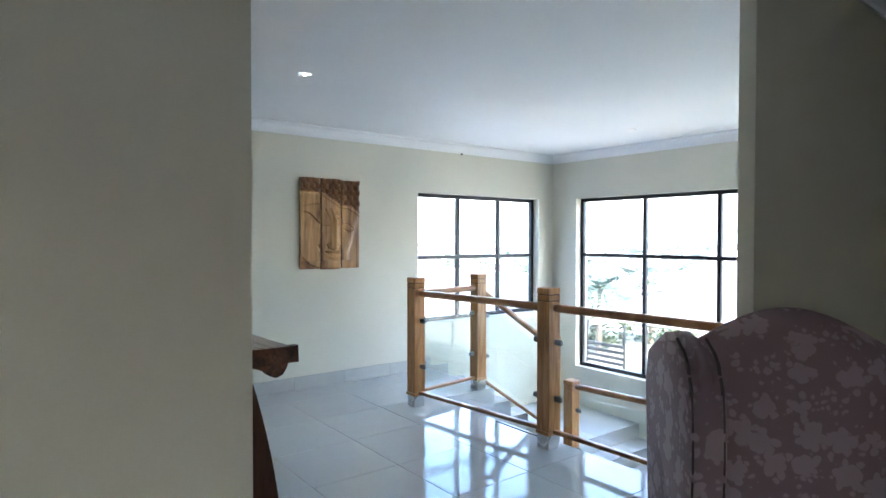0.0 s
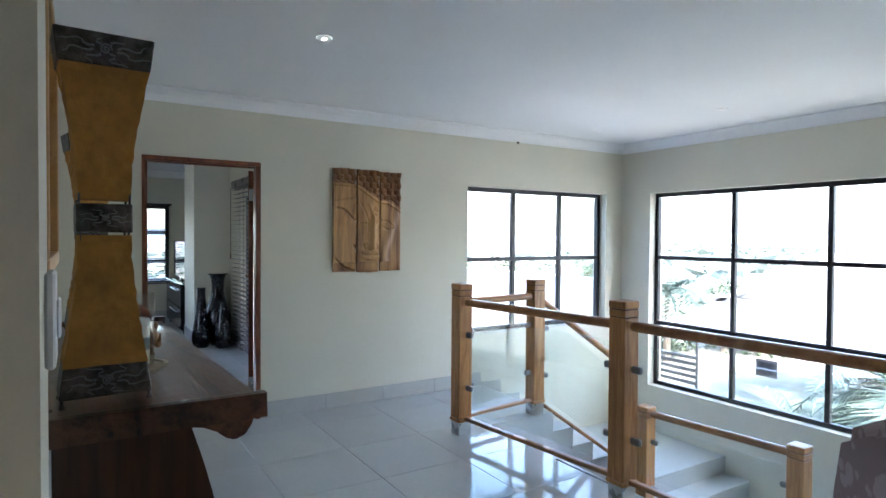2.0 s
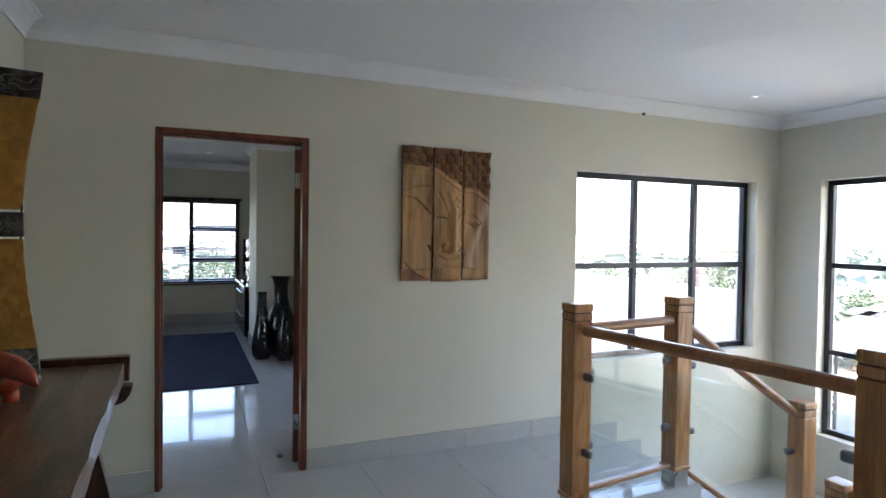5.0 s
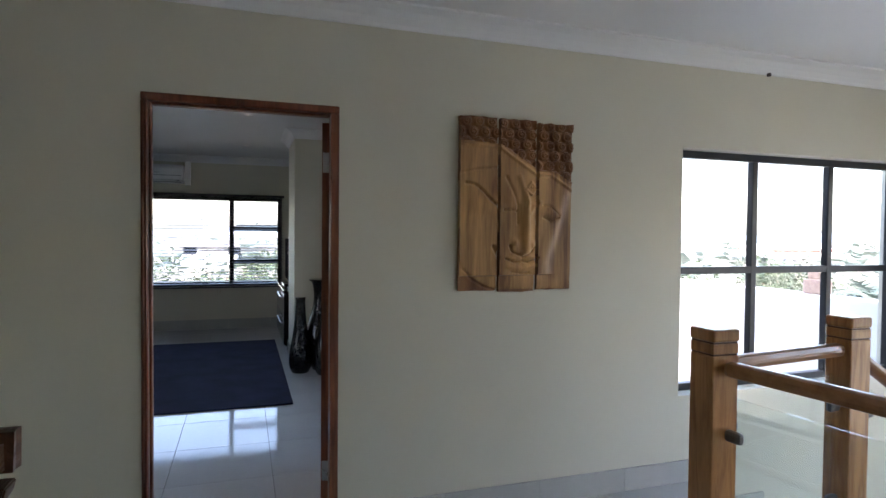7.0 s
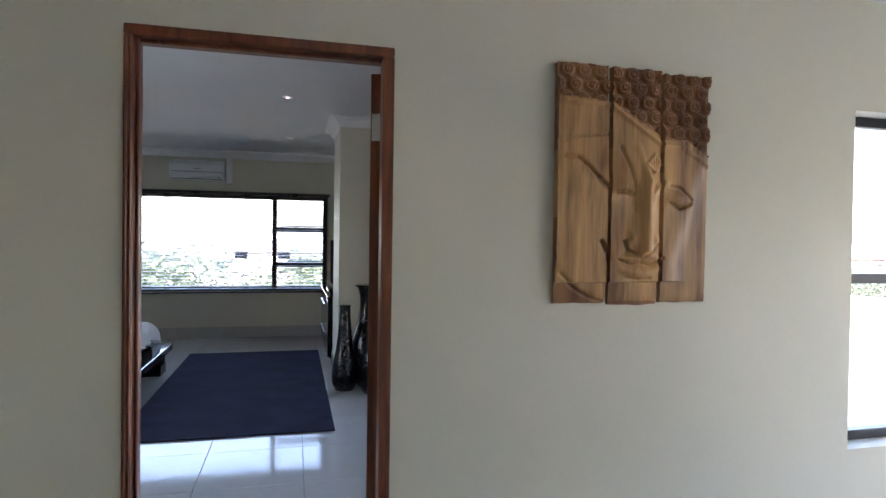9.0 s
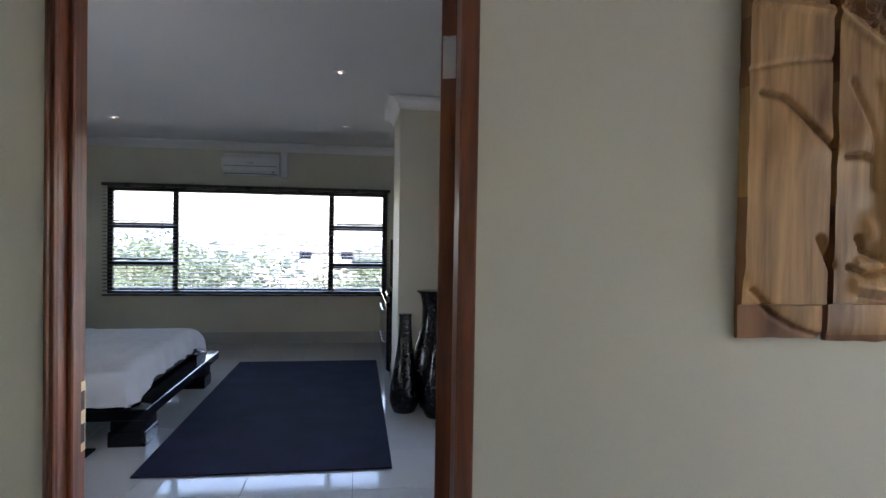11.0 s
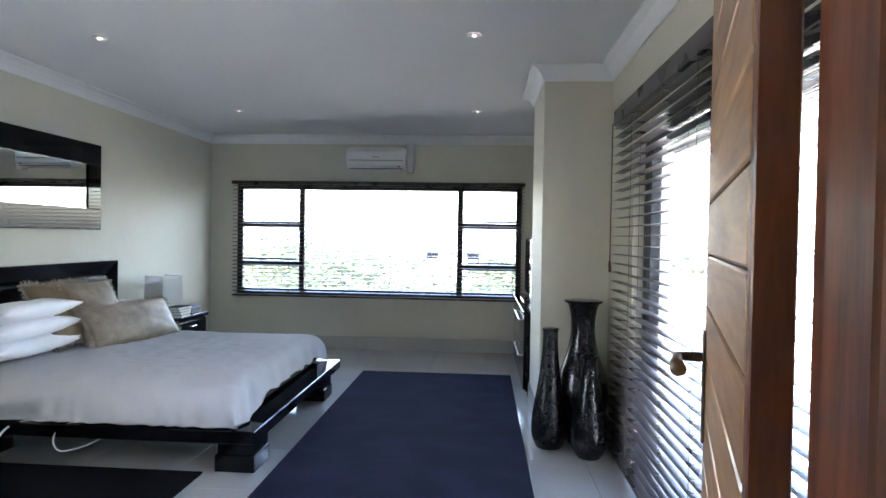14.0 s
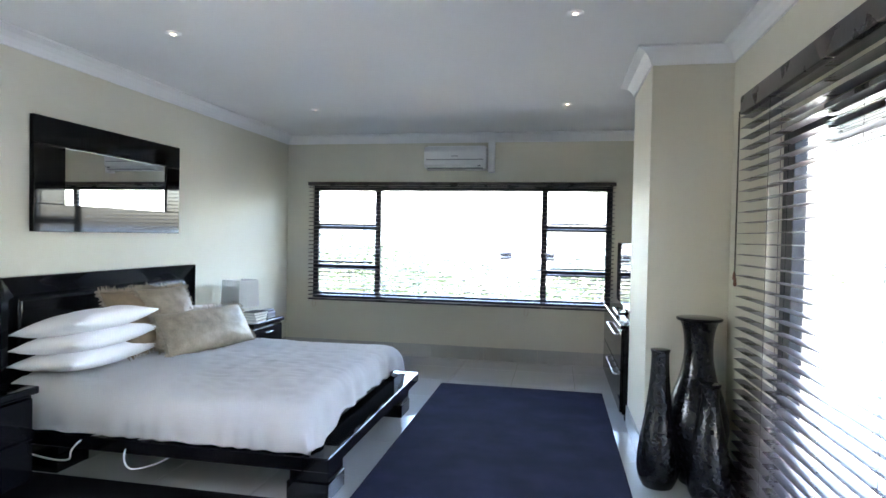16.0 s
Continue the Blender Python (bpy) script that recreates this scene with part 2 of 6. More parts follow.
def damask(name):
    """Woven floral repeat: a matt ground with a darker satin figure of rosettes and sprigs."""
    m = mat(name, (0.20, 0.145, 0.15), 0.75, spec=0.2, spread=0.1, scale=5, fine=260, bump=0.15)
    nt = m.node_tree
    b = nt.nodes["Principled BSDF"]
    tc = nt.nodes.new("ShaderNodeTexCoord")
    sep = nt.nodes.new("ShaderNodeSeparateXYZ")
    nz = nt.nodes.new("ShaderNodeTexNoise")
    nz.inputs["Scale"].default_value, nz.inputs["Detail"].default_value = 16, 3
    nt.links.new(tc.outputs["Object"], nz.inputs[0])
    warp = nt.nodes.new("ShaderNodeVectorMath")
    warp.operation = "MULTIPLY_ADD"
    nt.links.new(nz.outputs["Color"], warp.inputs[0])
    warp.inputs[1].default_value = (0.035, 0.035, 0.035)
    nt.links.new(tc.outputs["Object"], warp.inputs[2])
    v1, v2 = nt.nodes.new("ShaderNodeTexVoronoi"), nt.nodes.new("ShaderNodeTexVoronoi")
    v1.inputs["Scale"].default_value, v1.inputs["Randomness"].default_value = 10, 0.5
    v2.inputs["Scale"].default_value, v2.inputs["Randomness"].default_value = 42, 1.0
    for v in (v1, v2):
        nt.links.new(warp.outputs[0], v.inputs[0])
    a = nt.nodes.new("ShaderNodeMath")
    a.operation = "MULTIPLY_ADD"
    nt.links.new(v2.outputs[0], a.inputs[0])
    a.inputs[1].default_value = 0.6
    nt.links.new(v1.outputs[0], a.inputs[2])
    r = nt.nodes.new("ShaderNodeValToRGB")
    r.color_ramp.elements[0].position, r.color_ramp.elements[1].position = 0.67, 0.77
    r.color_ramp.elements[0].color, r.color_ramp.elements[1].color = (0.32, 0.25, 0.26, 1), (0.215, 0.152, 0.168, 1)
    nt.links.new(a.outputs[0], r.inputs[0])
    nt.links.new(r.outputs[0], b.inputs["Base Color"])
    return m


DAMASK = damask("mauve_damask")


def mosaic(name):
    """Small black mirror chips set at slightly different angles."""
    m = mat(name, (0.01, 0.01, 0.012), 0.2, spread=0.3, bump=0)
    nt = m.node_tree
    b = nt.nodes["Principled BSDF"]
    tc = nt.nodes.new("ShaderNodeTexCoord")
    v = nt.nodes.new("ShaderNodeTexVoronoi")
    v.distance = "CHEBYCHEV"
    v.inputs["Scale"].default_value = 62
    nt.links.new(tc.outputs["Object"], v.inputs[0])
    r = nt.nodes.new("ShaderNodeValToRGB")
    r.color_ramp.elements[0].position, r.color_ramp.elements[1].position = 0.35, 0.95
    r.color_ramp.elements[0].color, r.color_ramp.elements[1].color = (0.002, 0.002, 0.003, 1), (0.022, 0.022, 0.028, 1)
    nt.links.new(v.outputs["Color"], r.inputs[0])
    nt.links.new(r.outputs[0], b.inputs["Base Color"])
    bp = nt.nodes.new("ShaderNodeBump")
    bp.inputs["Strength"].default_value, bp.inputs["Distance"].default_value = 1.0, 0.014
    nt.links.new(v.outputs["Color"], bp.inputs["Height"])
    nt.links.new(bp.outputs[0], b.inputs["Normal"])
    return m


MOSAIC = mosaic("black_mosaic")


# ---- mesh helpers ----
def link(name, bm, material, parent=None, label="", smooth=False, where=None):
    me = bpy.data.meshes.new(name)
    bmesh.ops.recalc_face_normals(bm, faces=bm.faces)
    bm.to_mesh(me)
    bm.free()
    me.materials.append(material)
    if smooth:
        me.shade_smooth()
    ob = new(name, me)
    if where is not None:
        ob.matrix_basis = where
    if parent is not None:
        ob.parent = parent
    if label:
        tagged(ob, label)
    return ob


def part(name, bm, material, parent, label="", smooth=False, where=None):
    return link(name, bm, material, parent, label, smooth, where)


def thing(name, label, category, where=None, group="", kind=""):
    ob = new(name)
    if where is not None:
        ob.matrix_basis = where
    return tagged(ob, label, category, group, kind)


def box(x0, y0, z0, x1, y1, z1, bm=None, bevel=0.0, seg=1):
    own = bmesh.new()
    v = [own.verts.new((x, y, z)) for x in (x0, x1) for y in (y0, y1) for z in (z0, z1)]
    for f in ((0, 1, 3, 2), (4, 6, 7, 5), (0, 4, 5, 1), (2, 3, 7, 6), (0, 2, 6, 4), (1, 5, 7, 3)):
        own.faces.new([v[i] for i in f])
    if bevel:
        bmesh.ops.bevel(own, geom=list(own.edges), offset=bevel, segments=seg, affect="EDGES", profile=0.5)
    return add(own, bm)


def add(own, bm, m=None):
    if m is not None:
        own.transform(m)
    if bm is None:
        return own
    me = bpy.data.meshes.new("t")
    own.to_mesh(me)
    own.free()
    bm.from_mesh(me)
    bpy.data.meshes.remove(me)
    return bm


def lathe(profile, seg=32, bm=None, m=None):
    """Turns (radius, height) pairs round z."""
    own = bmesh.new()
    rings = []
    for r, z in profile:
        rings.append([own.verts.new((r * math.cos(2 * math.pi * i / seg), r * math.sin(2 * math.pi * i / seg), z)) for i in range(seg)])
    for a, b in zip(rings, rings[1:]):
        for i in range(seg):
            own.faces.new((a[i], a[(i + 1) % seg], b[(i + 1) % seg], b[i]))
    own.faces.new(rings[0][::-1])
    own.faces.new(rings[-1])
    return add(own, bm, m)


def tube(points, r, seg=8, bm=None):
    """A round bar through the points."""
    own = bmesh.new()
    pts = [Vector(p) for p in points]
    rad = r if isinstance(r, (list, tuple)) else [r] * len(pts)
    prev = None
    for i, p in enumerate(pts):
        d = (pts[min(i + 1, len(pts) - 1)] - pts[max(i - 1, 0)]).normalized()
        u = d.cross(Vector((0, 0, 1)))
        if u.length < 0.05:
            u = d.cross(Vector((1, 0, 0)))
        u.normalize()
        w = d.cross(u)
        ring = [own.verts.new(p + rad[i] * (math.cos(2 * math.pi * k / seg) * u + math.sin(2 * math.pi * k / seg) * w)) for k in range(seg)]
        if prev:
            for k in range(seg):
                own.faces.new((prev[k], prev[(k + 1) % seg], ring[(k + 1) % seg], ring[k]))
        else:
            own.faces.new(ring[::-1])
        prev = ring
    own.faces.new(prev)
    return add(own, bm)


def prism(outline, h0, h1, axis="z", bm=None, bevel=0.0):
    """A flat outline given thickness along an axis."""
    own = bmesh.new()

    def at(a, b, c):
        return {"z": (a, b, c), "y": (a, c, b), "x": (c, a, b)}[axis]

    lo = [own.verts.new(at(a, b, h0)) for a, b in outline]
    hi = [own.verts.new(at(a, b, h1)) for a, b in outline]
    own.faces.new(lo[::-1])
    own.faces.new(hi)
    n = len(outline)
    for i in range(n):
        own.faces.new((lo[i], lo[(i + 1) % n], hi[(i + 1) % n], hi[i]))
    if bevel:
        bmesh.ops.bevel(own, geom=list(own.edges), offset=bevel, segments=2, affect="EDGES")
    return add(own, bm)


def wall(name, axis, c0, c1, u0, u1, z0, z1, holes=(), material=WALL):
    """A wall between the planes c0 and c1 of an axis, from u0 to u1, with openings (u0, u1, z0, z1) through it, as one closed shell."""
    us = sorted({u0, u1, *[h[0] for h in holes], *[h[1] for h in holes]})
    zs = sorted({z0, z1, *[h[2] for h in holes], *[h[3] for h in holes]})
    us, zs = [u for u in us if u0 <= u <= u1], [z for z in zs if z0 <= z <= z1]

    def solid(i, j):
        if not (0 <= i < len(us) - 1 and 0 <= j < len(zs) - 1):
            return False
        u, z = (us[i] + us[i + 1]) / 2, (zs[j] + zs[j + 1]) / 2
        return not any(h[0] < u < h[1] and h[2] < z < h[3] for h in holes)

    bm = bmesh.new()
    cache = {}

    def v(i, j, c):
        k = (i, j, c)
        if k not in cache:
            cache[k] = bm.verts.new((c, us[i], zs[j]) if axis == "x" else (us[i], c, zs[j]))
        return cache[k]

    for i in range(len(us) - 1):
        for j in range(len(zs) - 1):
            if not solid(i, j):
                continue
            for c in (c0, c1):
                bm.faces.new((v(i, j, c), v(i + 1, j, c), v(i + 1, j + 1, c), v(i, j + 1, c)))
            for (di, dj), (a, b) in (((-1, 0), ((i, j), (i, j + 1))), ((1, 0), ((i + 1, j), (i + 1, j + 1))), ((0, -1), ((i, j), (i + 1, j))), ((0, 1), ((i, j + 1), (i + 1, j + 1)))):
                if not solid(i + di, j + dj):
                    bm.faces.new((v(*a, c0), v(*b, c0), v(*b, c1), v(*a, c1)))
    ob = link(name, bm, material)
    return tagged(ob, kind="structure")


def cornice(name, path, z, depth=0.10, closed=False):
    """Coved moulding that follows a line of corners, with the room to its left."""
    prof = [(0.0, -depth), (0.012, -depth), (0.016, -depth * 0.82), (0.03, -depth * 0.55), (0.055, -depth * 0.28), (0.082, -depth * 0.16), (depth * 0.92, -0.012), (depth, -0.012), (depth, 0.0), (0, 0)]
    bm = bmesh.new()
    rings = []
    n = len(path)
    for i, p in enumerate(path):
        p = Vector(p)
        a = (p - Vector(path[i - 1])).normalized() if i else None
        b = (Vector(path[(i + 1) % n]) - p).normalized() if i < n - 1 else None
        na = Vector((-a.y, a.x)) if a else None
        nb = Vector((-b.y, b.x)) if b else None
        if na is None:
            off = nb
        elif nb is None:
            off = na
        else:
            off = (na + nb) / (1 + na.dot(nb))
        rings.append([bm.verts.new((p.x + off.x * d, p.y + off.y * d, z + h)) for d, h in prof])
    for r, s in zip(rings, rings[1:]):
        for k in range(len(prof)):
            bm.faces.new((r[k], r[(k + 1) % len(prof)], s[(k + 1) % len(prof)], s[k]))
    bm.faces.new(rings[0][::-1])
    bm.faces.new(rings[-1])
    return tagged(link(name, bm, CEIL), kind="structure")


# ---- the large structure ----
HC, BC = 2.58, 2.60
WB, YB, PX, PY = -0.70, 11.665, 3.10, 8.79
WX, EX, NY = 1.53, 7.25, 5.0
NB = 5.115
wall("wall_north", "y", NY, NB, 1.30, 7.47, -3.0, HC + 0.1, [(2.146, 3.006, -0.3, 2.08), (5.03, 6.98, 0.52, 2.0)])
wall("wall_north_outer", "y", NB + 0.0005, 5.2, 3.58, 7.47, -3.0, HC + 0.1, [(5.03, 6.98, 0.52, 2.0)])
# The second, low opening is unseen and added to lighten the stairwell.
wall("wall_east", "x", EX, 7.47, -4.2, 5.0, -3.0, HC + 0.1, [(0.9, 4.60, -0.17, 2.0), (-1.8, 1.8, -2.8, -2.0)])
wall("wall_west", "x", 1.30, WX, 1.14, 5.0, 0, HC + 0.1)
wall("wall_partition", "y", 0.94, 1.14, -3.0, 1.708, 0, HC + 0.1)
wall("wall_lounge", "y", 0.505, 0.56, 3.21, EX, 0, HC + 0.1)
wall("wall_lounge_west", "x", -3.2, -3.0, -4.2, 1.14, 0, HC + 0.1)
# The opening here is out of view, added to brighten the lounge.
wall("wall_lounge_south", "y", -4.4, -4.2, -3.2, 7.47, 0, HC + 0.1, [(-1.0, -0.08, 0.9, 1.9)])
wall("wall_stair_south", "y", -2.2, -2.0, 4.33, EX, -3.0, -0.32)
wall("wall_stair_west", "x", 4.0, 4.2, -2.2, 5.0, -3.0, -0.32)
wall("wall_bedroom_north", "y", YB, YB + 0.22, WB - 0.22, 3.79, 0, BC + 0.1, [(-0.375, 3.14, 0.65, 2.015)])
# Unseen opening at the south end, added to throw light on the bed.
wall("wall_bedroom_west", "x", WB - 0.22, WB, NB, YB, 0, BC + 0.1, [(5.5, 6.6, 0.9, 2.0)])
wall("wall_bedroom_east", "x", 3.577, 3.79, NB, YB, 0, BC + 0.1, [(5.5, 8.15, 0, 1.99)])
wall("wall_bedroom_south", "y", 5.0, NB, WB - 0.22, 1.30, 0, BC + 0.1)
wall("wall_pier", "x", PX, 3.575, PY, 9.62, 0, BC + 0.05)
tagged(link("ceiling", box(-3.0, -4.2, HC, EX, 5.0, HC + 0.08), CEIL), kind="structure")
tagged(link("ceiling_bedroom", box(WB, NB, BC, 3.577, YB, BC + 0.08), CEIL), kind="structure")
tagged(link("roof_slab", box(-3.2, -4.4, 2.74, 7.6, 5.2, 2.95), RENDERWHITE), kind="structure")
tagged(link("roof_bedroom", box(-1.2, 5.2, 2.74, 3.95, 12.0, 2.95), RENDERWHITE), kind="structure")
cornice("cornice_hall", [(EX, 0.56), (EX, NY), (WX, NY), (WX, 1.14), (1.708, 1.14), (1.708, 0.94), (-3.0, 0.94), (-3.0, -4.2), (EX, -4.2), (EX, 0.505), (3.21, 0.505), (3.21, 0.56), (EX, 0.56)], HC)
cornice("cornice_bedroom", [(3.577, NB), (3.577, PY), (PX, PY), (PX, 9.62), (3.577, 9.62), (3.577, YB), (WB, YB), (WB, NB), (3.577, NB)], BC)
slab = box(-3.0, -4.2, -0.3, 4.50, 4.998, -0.012)
box(4.50, 3.93, -0.3, 5.2, 4.998, -0.012, slab)
box(4.50, -4.2, -0.3, EX, 0.50, -0.012, slab)
floor_hall = tagged(link("floor", slab, GROUT), kind="structure")
floor_bed = tagged(link("floor_bedroom", box(WB, 5.0, -0.25, 3.577, YB, -0.012), GROUT), kind="structure")
tagged(link("floor_below", box(4.2, -2.0, -3.1, EX, 5.0, -2.98), TILE), kind="structure")
tagged(link("wall_slab_edge", box(4.5005, 0.56, -0.3, 4.512, 3.93, -0.002), STONE), kind="structure")
tagged(link("wall_slab_face", box(4.513, 3.922, -0.3, 5.2, 3.93, -0.002), STONE), kind="structure")


def skirting(name, runs, h=0.13):
    """Tile skirting with a joint every 0.6 m, 12 mm proud of the wall. Runs: x0, y0, x1, y1 along the wall, and the side it stands out to."""
    holder = thing(name, "", "", kind="structure")
    for x0, y0, x1, y1, nx, ny in runs:
        length = math.hypot(x1 - x0, y1 - y0)
        n = max(1, round(length / 0.6))
        for i in range(n):
            a, b = i / n, (i + 1) / n
            xa, ya, xb, yb = x0 + (x1 - x0) * a, y0 + (y1 - y0) * a, x0 + (x1 - x0) * b, y0 + (y1 - y0) * b
            g = 0.0012
            if abs(x1 - x0) > abs(y1 - y0):
                lo, hi = min(xa, xb) + g, max(xa, xb) - g
                part("skirting_tile", box(lo, min(y0, y0 + ny * 0.012), 0.001, hi, max(y0, y0 + ny * 0.012), h), SKIRT, holder)
            else:
                lo, hi = min(ya, yb) + g, max(ya, yb) - g
                part("skirting_tile", box(min(x0, x0 + nx * 0.012), lo, 0.001, max(x0, x0 + nx * 0.012), hi, h), SKIRT, holder)
    return holder


skirting("baseboard", [(WX, 5.0, 2.14, 5.0, 0, -1), (3.012, 5.0, 5.2, 5.0, 0, -1), (WX, 1.14, WX, 4.98, 1, 0), (1.708, 0.96, 1.708, 1.13, 1, 0)])
skirting("baseboard_bedroom", [(WB, YB, 3.577, YB, 0, -1), (WB, 5.13, WB, YB - 0.02, 1, 0), (3.577, 8.16, 3.577, PY - 0.015, -1, 0), (PX, PY, 3.56, PY, 0, -1), (PX, PY, PX, 9.62, -1, 0), (WB + 0.02, 5.116, 2.12, 5.116, 0, 1)], 0.15)


# ---- windows ----
def window(name, axis, c, u0, u1, z0, z1, bars, rows, label, t=0.045, d=0.05, sashes=False):
    """Aluminium frame in an opening: bars are upright members at u, rows are (u0, u1, z) across."""
    w = thing(name, label, "window", kind="structure")

    def bar(nm, a0, a1, b0, b1, dd=d):
        bm = box(c - dd / 2, a0, b0, c + dd / 2, a1, b1, bevel=0.003) if axis == "x" else box(a0, c - dd / 2, b0, a1, c + dd / 2, b1, bevel=0.003)
        return part(nm, bm, ALU, w)

    bar("frame_head", u0, u1, z1 - t, z1)
    bar("frame_base", u0, u1, z0, z0 + t)
    bar("frame_jamb", u0, u0 + t, z0 + t, z1 - t)
    bar("frame_jamb", u1 - t, u1, z0 + t, z1 - t)
    for u in bars:
        bar("mullion", u - t / 2, u + t / 2, z0 + t, z1 - t, d * 0.96)
    for a, b, z in rows:
        bar("transom", a, b, z - t / 2, z + t / 2, d * 0.9)
    for a, b, z in rows:
        if sashes:
            bar("sash_bar", a + t, b - t, z + 0.045, z + 0.063, d * 0.6)
    pane = box(c - 0.003, u0 + t, z0 + t, c + 0.003, u1 - t, z1 - t) if axis == "x" else box(u0 + t, c - 0.003, z0 + t, u1 - t, c + 0.003, z1 - t)
    g = part("pane", pane, PANE, w)
    g.visible_shadow = False
    return w


window("window_1", "y", 5.12, 5.035, 6.98, 0.52, 2.0, [5.69, 6.35], [(5.035, 6.98, 1.262)], "charcoal aluminium window of six panes, closed")
window("window_2", "x", 7.37, 0.9, 4.60, -0.17, 2.0, [1.86, 2.76, 3.66], [(0.9, 4.60, 1.275), (0.9, 4.60, 0.535)], "wide charcoal aluminium window over the stairs, closed")
window("window_3", "y", YB + 0.06, -0.375, 3.14, 0.65, 2.015, [0.44, 2.40], [(-0.375, 0.44, 1.515), (-0.375, 0.44, 1.03), (2.40, 3.14, 1.525), (2.40, 3.14, 1.02)], "wide charcoal aluminium bedroom window, closed", 0.066, sashes=True)
for a, b, z in ((-0.33, 0.42, 1.495), (-0.33, 0.42, 1.01), (2.42, 3.10, 1.505), (2.42, 3.10, 1.0)):
    st = thing("window_stay", "small dark metal window stay on the sash bar", "window stay")
    part("arm", tube([(a + 0.25, YB + 0.03, z + 0.05), (a + 0.32, YB + 0.025, z + 0.065), (a + 0.36, YB + 0.02, z + 0.12)], 0.005), ALU, st)
for nm, ax, s in (("window_sill", 0, None),):
    tagged(link(nm, box(5.04, 5.002, 0.505, 6.978, 5.094, 0.5195), WALL), kind="structure")
sd = thing("door_2", "charcoal aluminium sliding glass door to the terrace, closed", "glass door", kind="structure")
for y0, y1, z0, z1 in ((5.5, 5.56, 0, 1.99), (8.09, 8.15, 0, 1.99), (5.56, 8.09, 1.92, 1.99), (5.56, 8.09, 0, 0.05), (6.78, 6.86, 0.05, 1.92), (8.01, 8.085, 0.05, 1.92)):
    part("frame", box(3.64, y0, z0, 3.70, y1, z1, bevel=0.003), ALU, sd)
gp = part("pane", box(3.667, 5.56, 0.05, 3.673, 8.01, 1.92), PANE, sd)
gp.visible_shadow = False

# ---- door frame and leaf ----
frame1 = thing("door_frame", "reddish brown varnished timber door frame", "door frame", kind="structure")


def jamb(x0, x1, side):
    bm = box(x0, 4.993, 0, x1, NB + 0.002, 2.046, bevel=0.004)
    return bm


part("jamb", jamb(2.146, 2.174, 1), FRAMEWOOD, frame1)
part("jamb", box(2.966, 4.993, 0, 3.006, 5.062, 2.046, bevel=0.004), FRAMEWOOD, frame1)
part("jamb_rebate", box(2.988, 5.0625, 0, 3.006, NB + 0.002, 2.046, bevel=0.002), FRAMEWOOD, frame1)
part("head", box(2.146, 4.993, 2.046, 3.006, NB + 0.004, 2.08, bevel=0.004), FRAMEWOOD, frame1)
part("stop", box(2.1745, 5.03, 0, 2.186, 5.07, 2.045, bevel=0.003), FRAMEWOOD, frame1)
part("stop", box(2.1865, 5.03, 2.033, 2.965, 5.07, 2.045, bevel=0.003), FRAMEWOOD, frame1)
for g in (0.006, 0.018):
    part("bead", box(2.146 + g, 4.988, 0, 2.146 + g + 0.007, 4.9935, 2.06, bevel=0.002), FRAMEWOOD, frame1)
strike = part("strike_plate", prism([(0.0, 0.0), (0.035, 0.0), (0.035, 0.15), (0.0, 0.15)], 0, 0.003, "x", bevel=0.001), BRASS, frame1, "brass strike plate", where=pose(2.1742, 5.074, 0.93))
part("strike_slot", box(0, 0.008, 0.02, 0.0045, 0.027, 0.06), CORD, frame1, where=pose(2.1742, 5.074, 0.93))
part("strike_slot", box(0, 0.008, 0.09, 0.0045, 0.027, 0.13), CORD, frame1, where=pose(2.1742, 5.074, 0.93))
leaf = thing("door_1", "oiled timber door of horizontal boards standing open into the bedroom", "door", where=pose(2.941, 5.138, 0, 0, 0, -17.5))
W, TH = 0.785, 0.04
part("core", box(0.012, 0, 0.01, 0.032, W, 2.02), CARVEDARK, leaf, where=None)
part("stile", box(0.001, -0.002, 0.008, TH, 0.028, 2.022, bevel=0.002), FRAMEWOOD, leaf)
part("stile", box(0.001, W - 0.012, 0.008, TH, W + 0.002, 2.022, bevel=0.002), FRAMEWOOD, leaf)
for i in range(18):
    z = 0.012 + i * 0.1116
    part("board", box(0.0, 0.029, z, 0.0095, W - 0.013, z + 0.1066, bevel=0.003), DOORWOOD_Y, leaf)
    part("board", box(0.0345, 0.029, z, TH, W - 0.013, z + 0.1066, bevel=0.003), DOORWOOD_Y, leaf)
for s, xx in ((-1, -0.001), (1, TH + 0.001)):
    part("handle_plate", box(min(xx, xx + s * 0.006), W - 0.07, 0.95, max(xx, xx + s * 0.006), W - 0.03, 1.19, bevel=0.002), BRONZE, leaf)
    part("handle", tube([(xx, W - 0.05, 1.13), (xx + s * 0.045, W - 0.05, 1.13), (xx + s * 0.056, W - 0.058, 1.128), (xx + s * 0.058, W - 0.085, 1.12), (xx + s * 0.054, W - 0.12, 1.115)], [0.011, 0.010, 0.012, 0.014, 0.017], 12), BRONZE, leaf, smooth=True)
for z in (0.22, 1.775):
    part("hinge_knuckle", tube([(2.986, 5.1235, z), (2.986, 5.1235, z + 0.1)], 0.006), STEEL, frame1)
    part("hinge_plate", box(0.006, -0.0045, z, 0.037, -0.0022, z + 0.1, bevel=0.0005), STEEL, leaf)
stopper = thing("door_stop", "small grey door stop on the floor", "door stop")
part("body", box(2.86, 5.25, 0.001, 2.90, 5.33, 0.03, bevel=0.006, seg=2), GREYPLASTIC, stopper)

# ---- balustrade ----
SQ = 0.058


